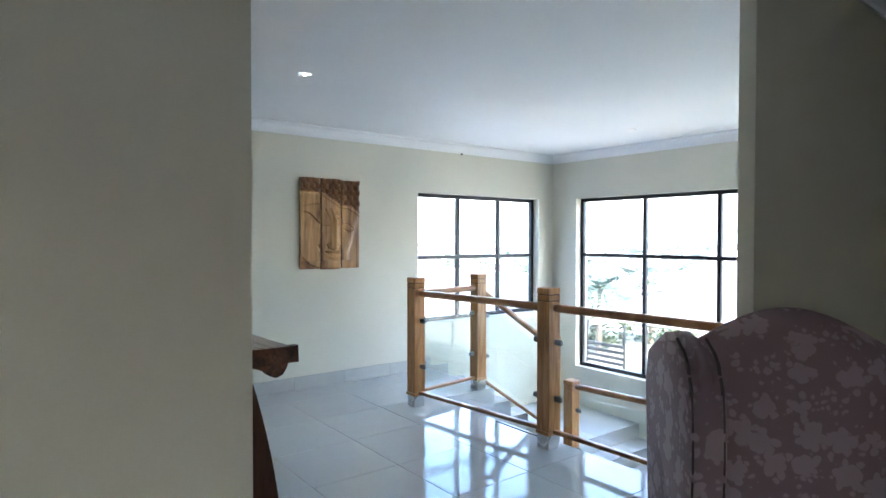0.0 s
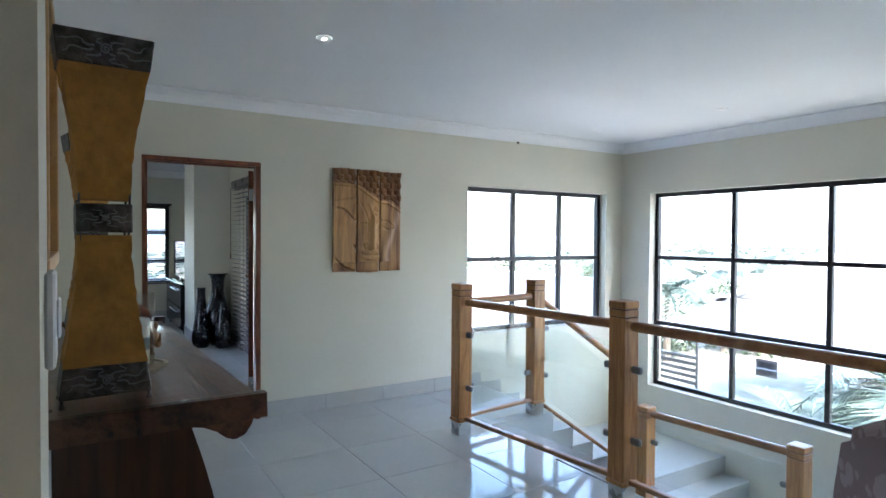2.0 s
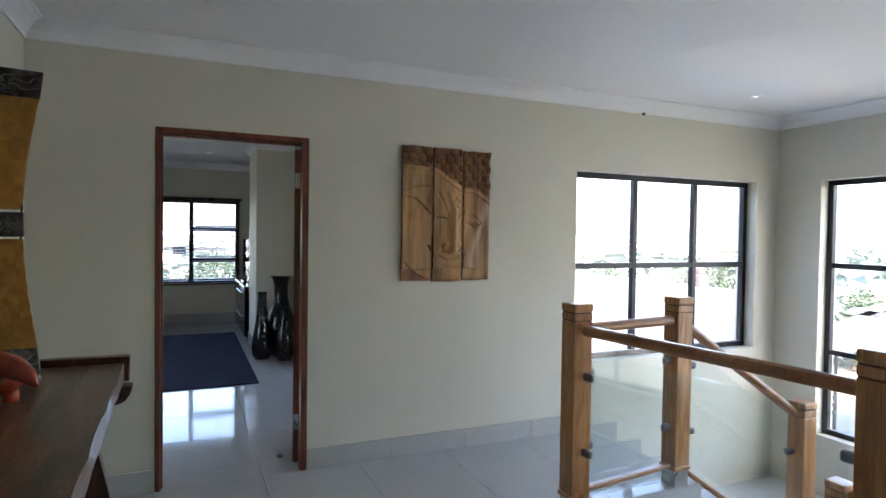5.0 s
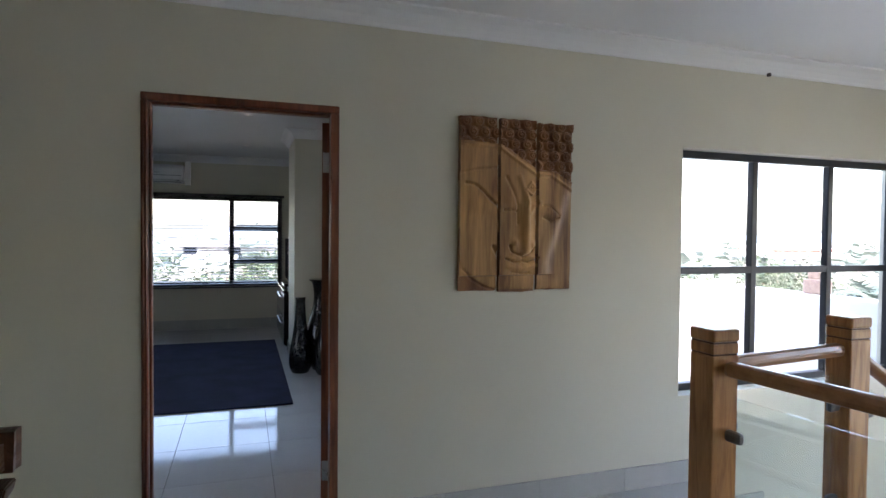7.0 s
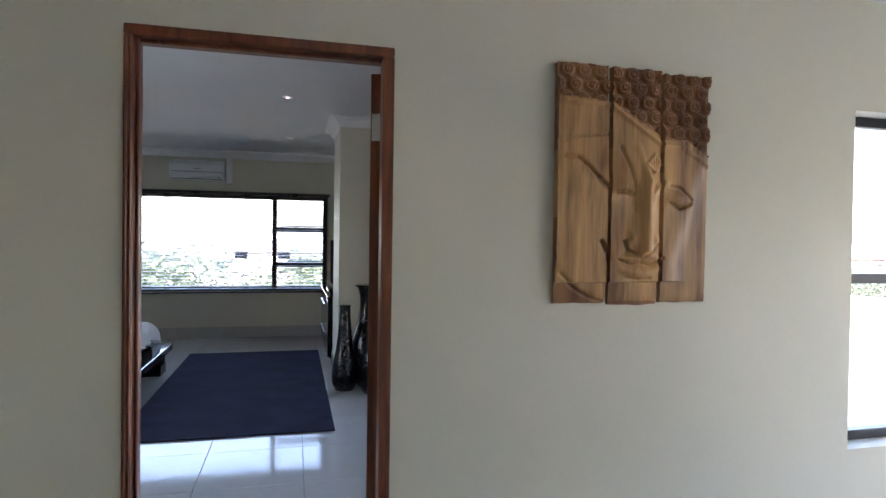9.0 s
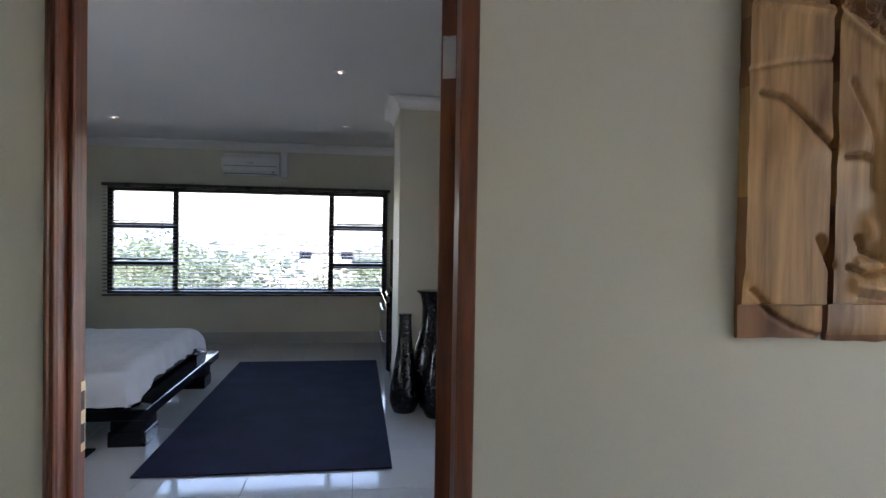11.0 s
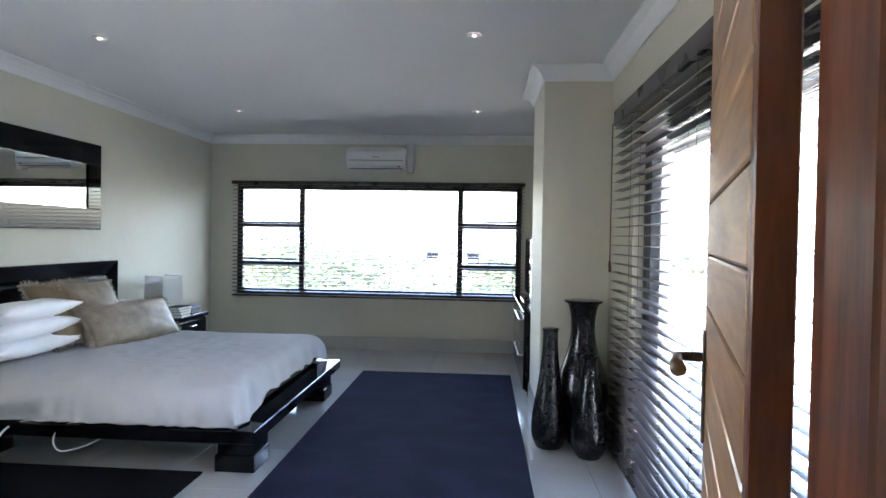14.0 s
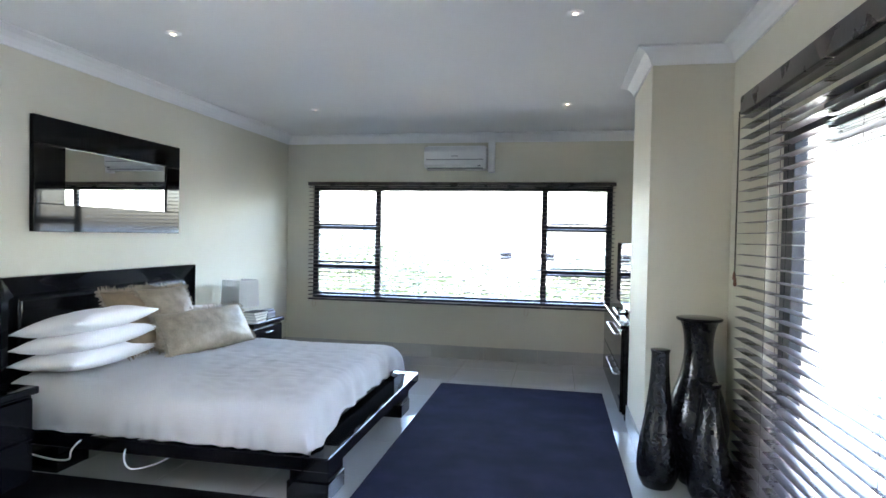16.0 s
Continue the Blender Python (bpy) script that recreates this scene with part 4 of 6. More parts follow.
def relief(u, v):
    """Height of the carved face, in metres, over the whole triptych; u to the right and v up, both 0 to 1."""
    h = 0.0
    hair = hairline(u)
    if v > hair + 0.008:
        cx, cy = 0.105, 0.058
        row = math.floor((v - 0.01) / cy)
        uu = u / cx + (0.5 if row % 2 else 0)
        du, dv = (uu - math.floor(uu) - 0.5) * cx * 0.71, ((v - 0.01) / cy - row - 0.5) * cy
        r = math.hypot(du, dv)
        h += 0.018 * max(0, 1 - (r / 0.033) ** 2) ** 0.5 - 0.004
        if r < 0.029:
            h += 0.0035 * math.sin(math.atan2(dv, du) + r * 430)
        return h + 0.004
    h += 0.008 * stroke(u, v, [(0, 0.84), (0.34, 0.83), (0.40, 0.80), (0.66, 0.685), (0.80, 0.68), (1.0, 0.60)], 0.010)
    edge = (u - (0.785 + 0.46 * max(0, v - 0.18))) if v > 0.10 else 1
    h += 0.014 / (1 + math.exp(min(60, edge * 55)))
    jaw = v - (0.015 + 1.25 * max(0, 0.34 - u) ** 2.0)
    h -= 0.010 / (1 + math.exp(max(-60, min(60, jaw * 90))))
    h -= 0.008 * stroke(u, v, [(0.03, 0.135), (0.12, 0.075), (0.22, 0.035), (0.33, 0.012)], 0.008)
    h -= 0.006 * stroke(u, v, [(0.0, 0.675), (0.15, 0.70), (0.33, 0.715)], 0.007)
    h -= 0.013 * stroke(u, v, [(0.05, 0.62), (0.13, 0.612), (0.20, 0.575), (0.26, 0.53), (0.33, 0.492)], 0.009)
    h += 0.008 * hump(u, v, 0.22, 0.50, 0.13, 0.05)
    h -= 0.010 * stroke(u, v, [(0.38, 0.475), (0.44, 0.478), (0.49, 0.468)], 0.007)
    h += 0.010 * hump(u, v, 0.44, 0.53, 0.06, 0.045)
    h -= 0.009 * stroke(u, v, [(0.40, 0.66), (0.46, 0.58), (0.50, 0.50), (0.50, 0.40)], 0.010)
    h += 0.010 * stroke(u, v, [(0.52, 0.66), (0.56, 0.58), (0.585, 0.52)], 0.016)
    h += 0.010 * stroke(u, v, [(0.70, 0.52), (0.645, 0.50), (0.61, 0.46)], 0.014)
    nose = 0.030 + 0.055 * max(0, 0.52 - v)
    if 0.20 < v < 0.60:
        h += 0.034 * math.exp(-((u - 0.57) / nose) ** 2) * min(1, (v - 0.20) / 0.035) * min(1, (0.60 - v) / 0.10)
    h += 0.016 * hump(u, v, 0.475, 0.285, 0.028, 0.028) + 0.016 * hump(u, v, 0.63, 0.275, 0.022, 0.026)
    h -= 0.012 * stroke(u, v, [(0.43, 0.27), (0.45, 0.235), (0.54, 0.205), (0.62, 0.235), (0.645, 0.26)], 0.007)
    h -= 0.016 * stroke(u, v, [(0.285, 0.265), (0.33, 0.20)], 0.010)
    h -= 0.014 * stroke(u, v, [(0.40, 0.195), (0.47, 0.175), (0.54, 0.182), (0.60, 0.172), (0.69, 0.20)], 0.007)
    h += 0.009 * stroke(u, v, [(0.43, 0.150), (0.54, 0.140), (0.64, 0.158)], 0.016) + 0.007 * stroke(u, v, [(0.44, 0.205), (0.55, 0.205), (0.64, 0.205)], 0.012)
    h -= 0.007 * stroke(u, v, [(0.45, 0.118), (0.54, 0.108), (0.60, 0.115)], 0.008)
    h -= 0.011 * stroke(u, v, [(0.735, 0.435), (0.80, 0.415), (0.88, 0.435)], 0.007)
    h += 0.010 * hump(u, v, 0.80, 0.46, 0.07, 0.025)
    h -= 0.008 * stroke(u, v, [(0.735, 0.505), (0.80, 0.50), (0.885, 0.45)], 0.007)
    for k in range(-3, 4):
        h += 0.007 * stroke(u, v, [(0.615 + 0.004 * k, 0.565), (0.615 + 0.017 * k, 0.60), (0.622 + 0.012 * k, 0.64 - abs(k) * 0.010)], 0.005)
    return h


for k, (x0, x1, z0, z1) in enumerate(((3.615, 3.822, 1.180, 2.082), (3.838, 4.043, 1.172, 2.078), (4.062, 4.264, 1.180, 2.070))):
    NX, NZ = 46, 190
    rng = random.Random(30 + k)
    bm = bmesh.new()
    grid, back = [], []
    for i in range(NX + 1):
        col = []
        for j in range(NZ + 1):
            x, z = x0 + (x1 - x0) * i / NX, z0 + (z1 - z0) * j / NZ
            u, v = (x - 3.615) / 0.65, (z - 1.168) / 0.917
            e = 0.0025 * noise.noise(Vector((x * 20, z * 20, k))) if i in (0, NX) or j in (0, NZ) else 0
            col.append(bm.verts.new((x + (e if i in (0, NX) else 0), AY - 0.022 - relief(u, v), z + (e * 1.6 if j in (0, NZ) else 0))))
        grid.append(col)
    for i in range(NX):
        for j in range(NZ):
            bm.faces.new((grid[i][j], grid[i + 1][j], grid[i + 1][j + 1], grid[i][j + 1]))
    rim = [grid[i][0] for i in range(NX + 1)] + [grid[NX][j] for j in range(1, NZ + 1)] + [grid[i][NZ] for i in range(NX - 1, -1, -1)] + [grid[0][j] for j in range(NZ - 1, 0, -1)]
    bk = [bm.verts.new((v.co.x, AY, v.co.z)) for v in rim]
    for i in range(len(rim)):
        bm.faces.new((rim[i], rim[(i + 1) % len(rim)], bk[(i + 1) % len(rim)], bk[i]))
    bm.faces.new(bk)
    for f in bm.faces:
        c = f.calc_center_median()
        f.material_index = 1 if (c.z - 1.168) / 0.917 > hairline((c.x - 3.615) / 0.65) + 0.004 or c.y > AY - 0.018 else 0
    part("carved_board", bm, CARVE, carving, smooth=False).data.materials.append(CARVESTAIN)


def cushion(w, d, h, n=22, puff=2.4, seed=0, wrinkle=0.004):
    """A stuffed cushion lying flat, its corners pointed."""
    own = bmesh.new()
    top, bot = {}, {}
    for i in range(n + 1):
        for j in range(n + 1):
            a, b = -1 + 2 * i / n, -1 + 2 * j / n
            pin = 1 - 0.07 * (1 - a * a) * abs(b) ** 3 - 0.0
            pin2 = 1 - 0.07 * (1 - b * b) * abs(a) ** 3
            x, y = a * w / 2 * pin2, b * d / 2 * pin
            t = (max(0, 1 - abs(a) ** puff) * max(0, 1 - abs(b) ** puff)) ** 0.5
            wn = noise.noise(Vector((a * 3.5 + seed, b * 3.5, seed * 2.1))) * wrinkle * 2 + wrinkle * noise.noise(Vector((a * 11, b * 4 + seed, 0)))
            top[i, j] = own.verts.new((x, y, h / 2 * t + wn * min(1, t * 3)))
            bot[i, j] = top[i, j] if i in (0, n) or j in (0, n) else own.verts.new((x, y, -h / 2 * t + wn * 0.3))
    for i in range(n):
        for j in range(n):
            own.faces.new((top[i, j], top[i + 1, j], top[i + 1, j + 1], top[i, j + 1]))
            own.faces.new((bot[i, j], bot[i, j + 1], bot[i + 1, j + 1], bot[i + 1, j]))
    return own


# wing chair; its own x to the sitter's left-hand side as seen from the front, y away behind
chair = thing("wing_chair", "high-backed wing chair in mauve floral damask beside the stair rail", "armchair", where=pose(2.87, 0.11, 0, 0, 0, -50))


def back_top(u):
    a = abs(u)
    return 1.13 + 0.145 * math.cos(min(1, a / 0.95) * math.pi / 2) ** 1.1


bm = bmesh.new()
fr, bk = [], []
N, M = 20, 24
for i in range(N + 1):
    u = -1 + 2 * i / N
    cf, cb = [], []
    for j in range(M + 1):
        v = j / M
        wd = 0.30 + 0.045 * v
        z = 0.42 + v * (back_top(u) - 0.42)
        lean = 0.10 * v
        puffy = 0.05 * (1 - u ** 4) * min(1, (1 - v) * 9) ** 0.5
        edge = 0.028 * (1 - min(1, (1 - v) * 14)) ** 2
        cf.append(bm.verts.new((u * wd, 0.30 + lean - puffy + edge, z)))
        cb.append(bm.verts.new((u * wd, 0.30 + lean + 0.085 - edge, z)))
    fr.append(cf)
    bk.append(cb)
for i in range(N):
    for j in range(M):
        bm.faces.new((fr[i][j], fr[i + 1][j], fr[i + 1][j + 1], fr[i][j + 1]))
        bm.faces.new((bk[i][j], bk[i][j + 1], bk[i + 1][j + 1], bk[i + 1][j]))
    bm.faces.new((fr[i][M], fr[i + 1][M], bk[i + 1][M], bk[i][M]))
    bm.faces.new((fr[i][0], bk[i][0], bk[i + 1][0], fr[i + 1][0]))
for j in range(M):
    bm.faces.new((fr[0][j], fr[0][j + 1], bk[0][j + 1], bk[0][j]))
    bm.faces.new((fr[N][j], bk[N][j], bk[N][j + 1], fr[N][j + 1]))
part("back", bm, DAMASK, chair, smooth=True)


def wing(s):
    """A padded wing: a rounded top that sweeps down to the arm."""
    out = []
    for k in range(25):
        v = k / 24
        z = 0.62 + v * 0.61
        front = -0.02 - 0.05 * math.sin(v * math.pi * 0.9) if v < 0.86 else -0.041 + 0.10 * ((v - 0.86) / 0.14) ** 2.5
        out.append((front, z))
    out += [(0.14, 1.237), (0.26, 1.215), (0.37, 1.165), (0.40, 1.05), (0.36, 0.62)]
    xa = s * 0.335
    own = prism(out, -0.042, 0.042, "x")
    bmesh.ops.bevel(own, geom=[e for e in own.edges if abs(e.verts[0].co.x - e.verts[1].co.x) < 1e-5], offset=0.028, segments=4, affect="EDGES")
    own.transform(pose(xa + s * 0.012, 0, 0, 0, 0, -s * 7))
    return own


for s in (-1, 1):
    part("wing", wing(s), DAMASK, chair, smooth=True)
    part("arm", box(s * 0.36 - 0.055, -0.36, 0.12, s * 0.36 + 0.055, 0.38, 0.60, bevel=0.045, seg=4), DAMASK, chair, smooth=True)
    bmp = bmesh.new()
    for side in (-0.037, 0.037):
        line = [(side, 0.003 - 0.02 - 0.05 * math.sin(v / 24 * math.pi * 0.9) if v / 24 < 0.86 else -0.034 + 0.10 * ((v / 24 - 0.86) / 0.14) ** 2.5, 0.62 + v / 24 * 0.607) for v in range(25)]
        tube(line, 0.0045, 6, bmp)
    bmp.transform(pose(s * 0.347, 0, 0, 0, 0, -s * 7))
    part("piping", bmp, CORD, chair)
    for yy in (-0.32, 0.34):
        part("leg", lathe([(0.016, 0), (0.022, 0.02), (0.028, 0.12)], 12, m=pose(s * 0.36, yy, 0)), FRAMEWOOD, chair)
part("seat_frame", box(-0.304, -0.34, 0.12, 0.304, 0.38, 0.34, bevel=0.02, seg=2), DAMASK, chair, smooth=True)
part("seat_cushion", box(-0.30, -0.38, 0.345, 0.30, 0.26, 0.47, bevel=0.04, seg=4), DAMASK, chair, smooth=True)


# ---- lights let into the ceilings ----
def downlight(x, y, zc, glowmat, label="small round recessed ceiling downlight with a white rim"):
    d = thing("ceiling_downlight", label, "ceiling light", where=pose(x, y, zc), group="downlights in the ceiling")
    part("rim", lathe([(0.030, -0.002), (0.044, -0.002), (0.046, -0.006), (0.040, -0.010), (0.031, -0.008)], 28), PLASTIC, d)
    part("bulb", lathe([(0.0295, -0.001), (0.0295, -0.005), (0.012, -0.008)], 24), glowmat, d)


downlight(2.90, 3.28, HC, LAMPGLOW, "lit round recessed ceiling downlight with a white rim")
for x, y in ((6.27, 4.47), (6.34, 3.15), (6.34, 1.8)):
    downlight(x, y, HC, LAMPDIM)
for x, y in ((0.26, 8.11), (2.606, 8.11), (0.26, 10.225), (2.606, 10.225)):
    downlight(x, y, BC, LAMPDIM, "dimly lit recessed ceiling downlight with a white rim")
speck = thing("wall_sensor", "tiny dark sensor on the cornice above the window", "sensor")
part("body", box(5.60, 4.93, 2.455, 5.62, 4.95, 2.475, bevel=0.003), CORD, speck)

# ---- bedroom ----
carpet = thing("rug", "dark navy blue rectangular pile rug on the tiled floor", "rug")
part("mat", box(1.483, 7.30, 0.001, 2.978, 10.465, 0.014, bevel=0.006, seg=2), VELVET, carpet)
carpet2 = thing("rug", "black pile rug beside the bed", "rug")
part("mat", box(-0.62, 6.75, 0.001, 1.10, 7.81, 0.014, bevel=0.006, seg=2), DARKPILE, carpet2)

bed = thing("bed", "low black lacquered platform bed with a padded headboard", "bed")
BX0, BX1, BY0, BY1, BZ = -0.66, 1.434, 7.72, 9.70, 0.282
part("side_rail", box(BX0, BY0, BZ - 0.075, BX1 - 0.141, BY0 + 0.22, BZ, bevel=0.006), BLACKGLOSS, bed)
part("side_rail", box(BX0, BY1 - 0.22, BZ - 0.075, BX1 - 0.141, BY1, BZ, bevel=0.006), BLACKGLOSS, bed)
part("end_rail", box(BX1 - 0.14, BY0, BZ - 0.075, BX1, BY1, BZ, bevel=0.006), BLACKGLOSS, bed)
part("slat_base", box(BX0, BY0 + 0.221, BZ - 0.06, BX1 - 0.141, BY1 - 0.221, BZ - 0.02), BLACKGLOSS, bed)
for x, y in ((BX1 - 0.27, BY0 + 0.13), (BX1 - 0.27, BY1 - 0.35), (-0.5, BY0 + 0.13), (-0.5, BY1 - 0.35)):
    part("leg", box(x, y, 0.10, x + 0.22, y + 0.22, 0.194, bevel=0.004), BLACKGLOSS, bed)
    part("leg_base", box(x - 0.012, y - 0.012, 0.0, x + 0.225, y + 0.232, 0.099, bevel=0.004), BLACKGLOSS, bed)
HBX = WB + 0.005
part("headboard", box(HBX, 7.80, 0.10, HBX + 0.03, 9.68, 1.125, bevel=0.006), BLACKGLOSS, bed)


def bevelled_rail(outer, inner, x0, x1):
    """One mitred side of the headboard's frame, sloping from its raised outer edge down to the pad. outer and inner: two (y, z) ends each."""
    own = bmesh.new()
    front = [own.verts.new((x, y, z)) for x, (y, z) in ((x1, outer[0]), (x1, outer[1]), (x0 + 0.006, inner[1]), (x0 + 0.006, inner[0]))]
    rear = [own.verts.new((x0, y, z)) for y, z in (outer[0], outer[1], inner[1], inner[0])]
    own.faces.new(front)
    own.faces.new(rear[::-1])
    for k in range(4):
        own.faces.new((front[k], rear[k], rear[(k + 1) % 4], front[(k + 1) % 4]))
    bmesh.ops.recalc_face_normals(own, faces=own.faces)
    bmesh.ops.bevel(own, geom=list(own.edges), offset=0.0025, segments=2, affect="EDGES")
    return own


ya, yb, za, zb, band = 7.80, 9.68, 0.10, 1.125, 0.125
for outer, inner in ((((ya, zb), (yb, zb)), ((ya + band, zb - band), (yb - band, zb - band))), (((ya, za), (ya, zb)), ((ya + band, za), (ya + band, zb - band))), (((yb, za), (yb, zb)), ((yb - band, za), (yb - band, zb - band)))):
    part("headboard_frame", bevelled_rail(outer, inner, HBX + 0.0305, HBX + 0.075), BLACKGLOSS, bed)
part("headboard_pad", box(HBX + 0.0305, ya + band + 0.003, 0.55, HBX + 0.075, yb - band - 0.003, zb - band - 0.003, bevel=0.025, seg=4), BLACKGLOSS, bed, "black leather pad", smooth=True)
matt = part("mattress", box(-0.60, BY0 + 0.10, BZ + 0.001, BX1 - 0.165, BY1 - 0.12, 0.47, bevel=0.04, seg=3), BLACKCLOTH, bed, "dark mattress edge", smooth=True)

duvet = thing("duvet", "white cotton duvet spread over the bed, its corners hanging down", "duvet")
bm = bmesh.new()
NX, NY_ = 130, 130
g = {}
DX0, DY0 = -0.58, 7.83
for i in range(NX + 1):
    for j in range(NY_ + 1):
        a, b = i / NX, j / NY_
        lx, ly = a * 2.20, -0.33 + b * 2.40
        over_x = max(0.0, lx - 1.80)
        over_y = max(0.0, -ly) if ly < 0 else max(0.0, ly - 1.74)
        side = -1 if ly < 0 else 1
        x = DX0 + min(lx, 1.80)
        y = DY0 + min(max(ly, 0), 1.74)
        r = 0.085

        def drop(o):
            ang = min(o / r, math.pi / 2)
            return r * math.sin(ang), r * (1 - math.cos(ang)) + max(0, o - r * math.pi / 2)

        ox, dx_ = drop(over_x)
        oy, dy_ = drop(over_y)
        foot_hem = 0.175 + 0.03 * noise.noise(Vector((ly * 2.5, 5, 2))) + 0.10 * max(0.0, 1 - abs(ly) / 0.35) if dx_ > dy_ else 0.30
        down = min(foot_hem, (dx_ ** 1.6 + dy_ ** 1.6) ** (1 / 1.6))
        fold = 0.011 * math.sin(lx * 42 + 14.0 * noise.noise(Vector((lx * 2, 3, 0)))) * min(1, dy_ / 0.12) + 0.011 * math.sin(ly * 26 + 14.0 * noise.noise(Vector((ly * 2, 7, 0)))) * min(1, dx_ / 0.12)
        x += ox * (1.0 if dy_ < 0.02 else 0.85) + (fold * 0.9 if dx_ > 0 else 0) + 0.03 * min(1, dx_ / 0.25)
        y += side * (oy + 0.02 * min(1, dy_ / 0.25)) + (side * fold * 0.9 if dy_ > 0 else 0)
        z = 0.555 + 0.012 * noise.noise(Vector((lx * 2.2, ly * 2.2, 1))) + 0.007 * noise.noise(Vector((lx * 9, ly * 5, 4))) + 0.004 * (1 - abs(noise.noise(Vector((lx * 7, ly * 14, 9)))) * 4) - down - 0.05 * max(0, (abs(ly - 0.87) / 0.87)) ** 6
        z = max(z, BZ + 0.012)
        g[i, j] = bm.verts.new((x, y, z))
for i in range(NX):
    for j in range(NY_):
        bm.faces.new((g[i, j], g[i + 1, j], g[i + 1, j + 1], g[i, j + 1]))
ret = bmesh.ops.solidify(bm, geom=list(bm.faces), thickness=0.012)
part("cover", bm, LINEN, duvet, smooth=True)


def pillow(kind, label, material, w, d, h, m, seed, fringe=None, group=""):
    p = thing(kind, label, kind.replace("_", " "), where=m, group=group)
    part("body", cushion(w, d, h, seed=seed), material, p, smooth=True)
    if fringe:
        rng = random.Random(seed)
        bmf = bmesh.new()
        n = 190
        for k in range(n):
            t = 4 * k / n
            s, f = int(t), t - int(t)
            a, b = [(-1 + 2 * f, -1), (1, -1 + 2 * f), (1 - 2 * f, 1), (-1, 1 - 2 * f)][s]
            x, y = a * w / 2 * (1 - 0.07 * (1 - b * b) * abs(a) ** 3), b * d / 2 * (1 - 0.07 * (1 - a * a) * abs(b) ** 3)
            nx, ny = (0, -1) if s == 0 else (1, 0) if s == 1 else (0, 1) if s == 2 else (-1, 0)
            L = rng.uniform(0.024, 0.045)
            tz = rng.uniform(-0.012, 0.012)
            q = (x + nx * L + rng.uniform(-0.006, 0.006), y + ny * L + rng.uniform(-0.006, 0.006), tz)
            tube([(x - nx * 0.006, y - ny * 0.006, 0), ((x + q[0]) / 2 + rng.uniform(-0.004, 0.004), (y + q[1]) / 2, tz * 0.2), q], [0.006, 0.005, 0.0015], 4, bmf)
        part("fringe", bmf, fringe, p, "frayed fringe")
    return p


for k in range(3):
    pillow("pillow", "plump white cotton pillow stacked at the near side of the bed", LINEN, 0.46, 0.74, 0.15, pose(-0.385 + 0.012 * k, 8.20 - 0.01 * k, 0.615 + 0.11 * k, 0, -5 - 3 * k, 2 * k - 2), 11 + k, group="white pillows on the bed")
for k in range(2):
    pillow("pillow", "white cotton pillow lying at the far side of the bed", LINEN, 0.46, 0.78, 0.15, pose(-0.38, 9.27, 0.63 + 0.10 * k, 0, -6, 2), 17 + k, group="white pillows on the bed")
pillow("scatter_cushion", "brown satin scatter cushion with a frayed fringe, leaning on the pillows", BROWNCLOTH2, 0.48, 0.46, 0.16, pose(-0.30, 8.56, 0.80, 0, 58, -8), 21, TAUPE)
pillow("scatter_cushion", "taupe square scatter cushion with a frayed fringe", TAUPE, 0.47, 0.44, 0.16, pose(-0.20, 8.76, 0.80, 0, 62, -10), 22, TAUPE)
pillow("bolster_cushion", "long ruched taupe cushion with a frayed fringe lying on the duvet", TAUPE, 0.34, 0.86, 0.19, pose(-0.02, 8.93, 0.69, 0, 58, -12), 23, TAUPE)


def nightstand(y0, y1, label):
    n = thing("nightstand", label, "nightstand", group="nightstands beside the bed")
    part("top", box(WB + 0.005, y0, 0.53, -0.18, y1, 0.57, bevel=0.006), BLACKGLOSS, n)
    part("body", box(WB + 0.005, y0 + 0.02, 0.06, -0.21, y1 - 0.02, 0.529, bevel=0.004), BLACKGLOSS, n)
    for z0, z1 in ((0.08, 0.29), (0.30, 0.51)):
        d = part("drawer_front", box(-0.209, y0 + 0.03, z0, -0.192, y1 - 0.03, z1, bevel=0.004), BLACKGLOSS, n)
        part("handle", tube([(-0.191, (y0 + y1) / 2 - 0.06, z1 - 0.05), (-0.175, (y0 + y1) / 2 - 0.05, z1 - 0.05), (-0.175, (y0 + y1) / 2 + 0.05, z1 - 0.05), (-0.191, (y0 + y1) / 2 + 0.06, z1 - 0.05)], 0.005, 8), STEEL, d)
    return n


nightstand(9.92, 10.54, "black lacquered nightstand on the window side of the bed")
nightstand(7.02, 7.63, "black lacquered nightstand on the door side of the bed")
lamp = thing("bedside_lamp", "bedside lamp with a square white fabric shade", "lamp", where=pose(-0.46, 10.16, 0.57, 0, 0, -18))
own = bmesh.new()
a = [own.verts.new((sx * 0.125, sy * 0.125, 0.13)) for sx, sy in ((-1, -1), (1, -1), (1, 1), (-1, 1))]
b = [own.verts.new((sx * 0.118, sy * 0.118, 0.39)) for sx, sy in ((-1, -1), (1, -1), (1, 1), (-1, 1))]
for k in range(4):
    own.faces.new((a[k], a[(k + 1) % 4], b[(k + 1) % 4], b[k]))
bmesh.ops.solidify(own, geom=list(own.faces), thickness=0.004)
part("shade", own, SHADE, lamp, "square white fabric shade")
part("stem", tube([(0, 0, 0.012), (0, 0, 0.30)], 0.009, 10), STEEL, lamp)
part("base", box(-0.07, -0.07, 0, 0.07, 0.07, 0.014, bevel=0.004), STEEL, lamp)
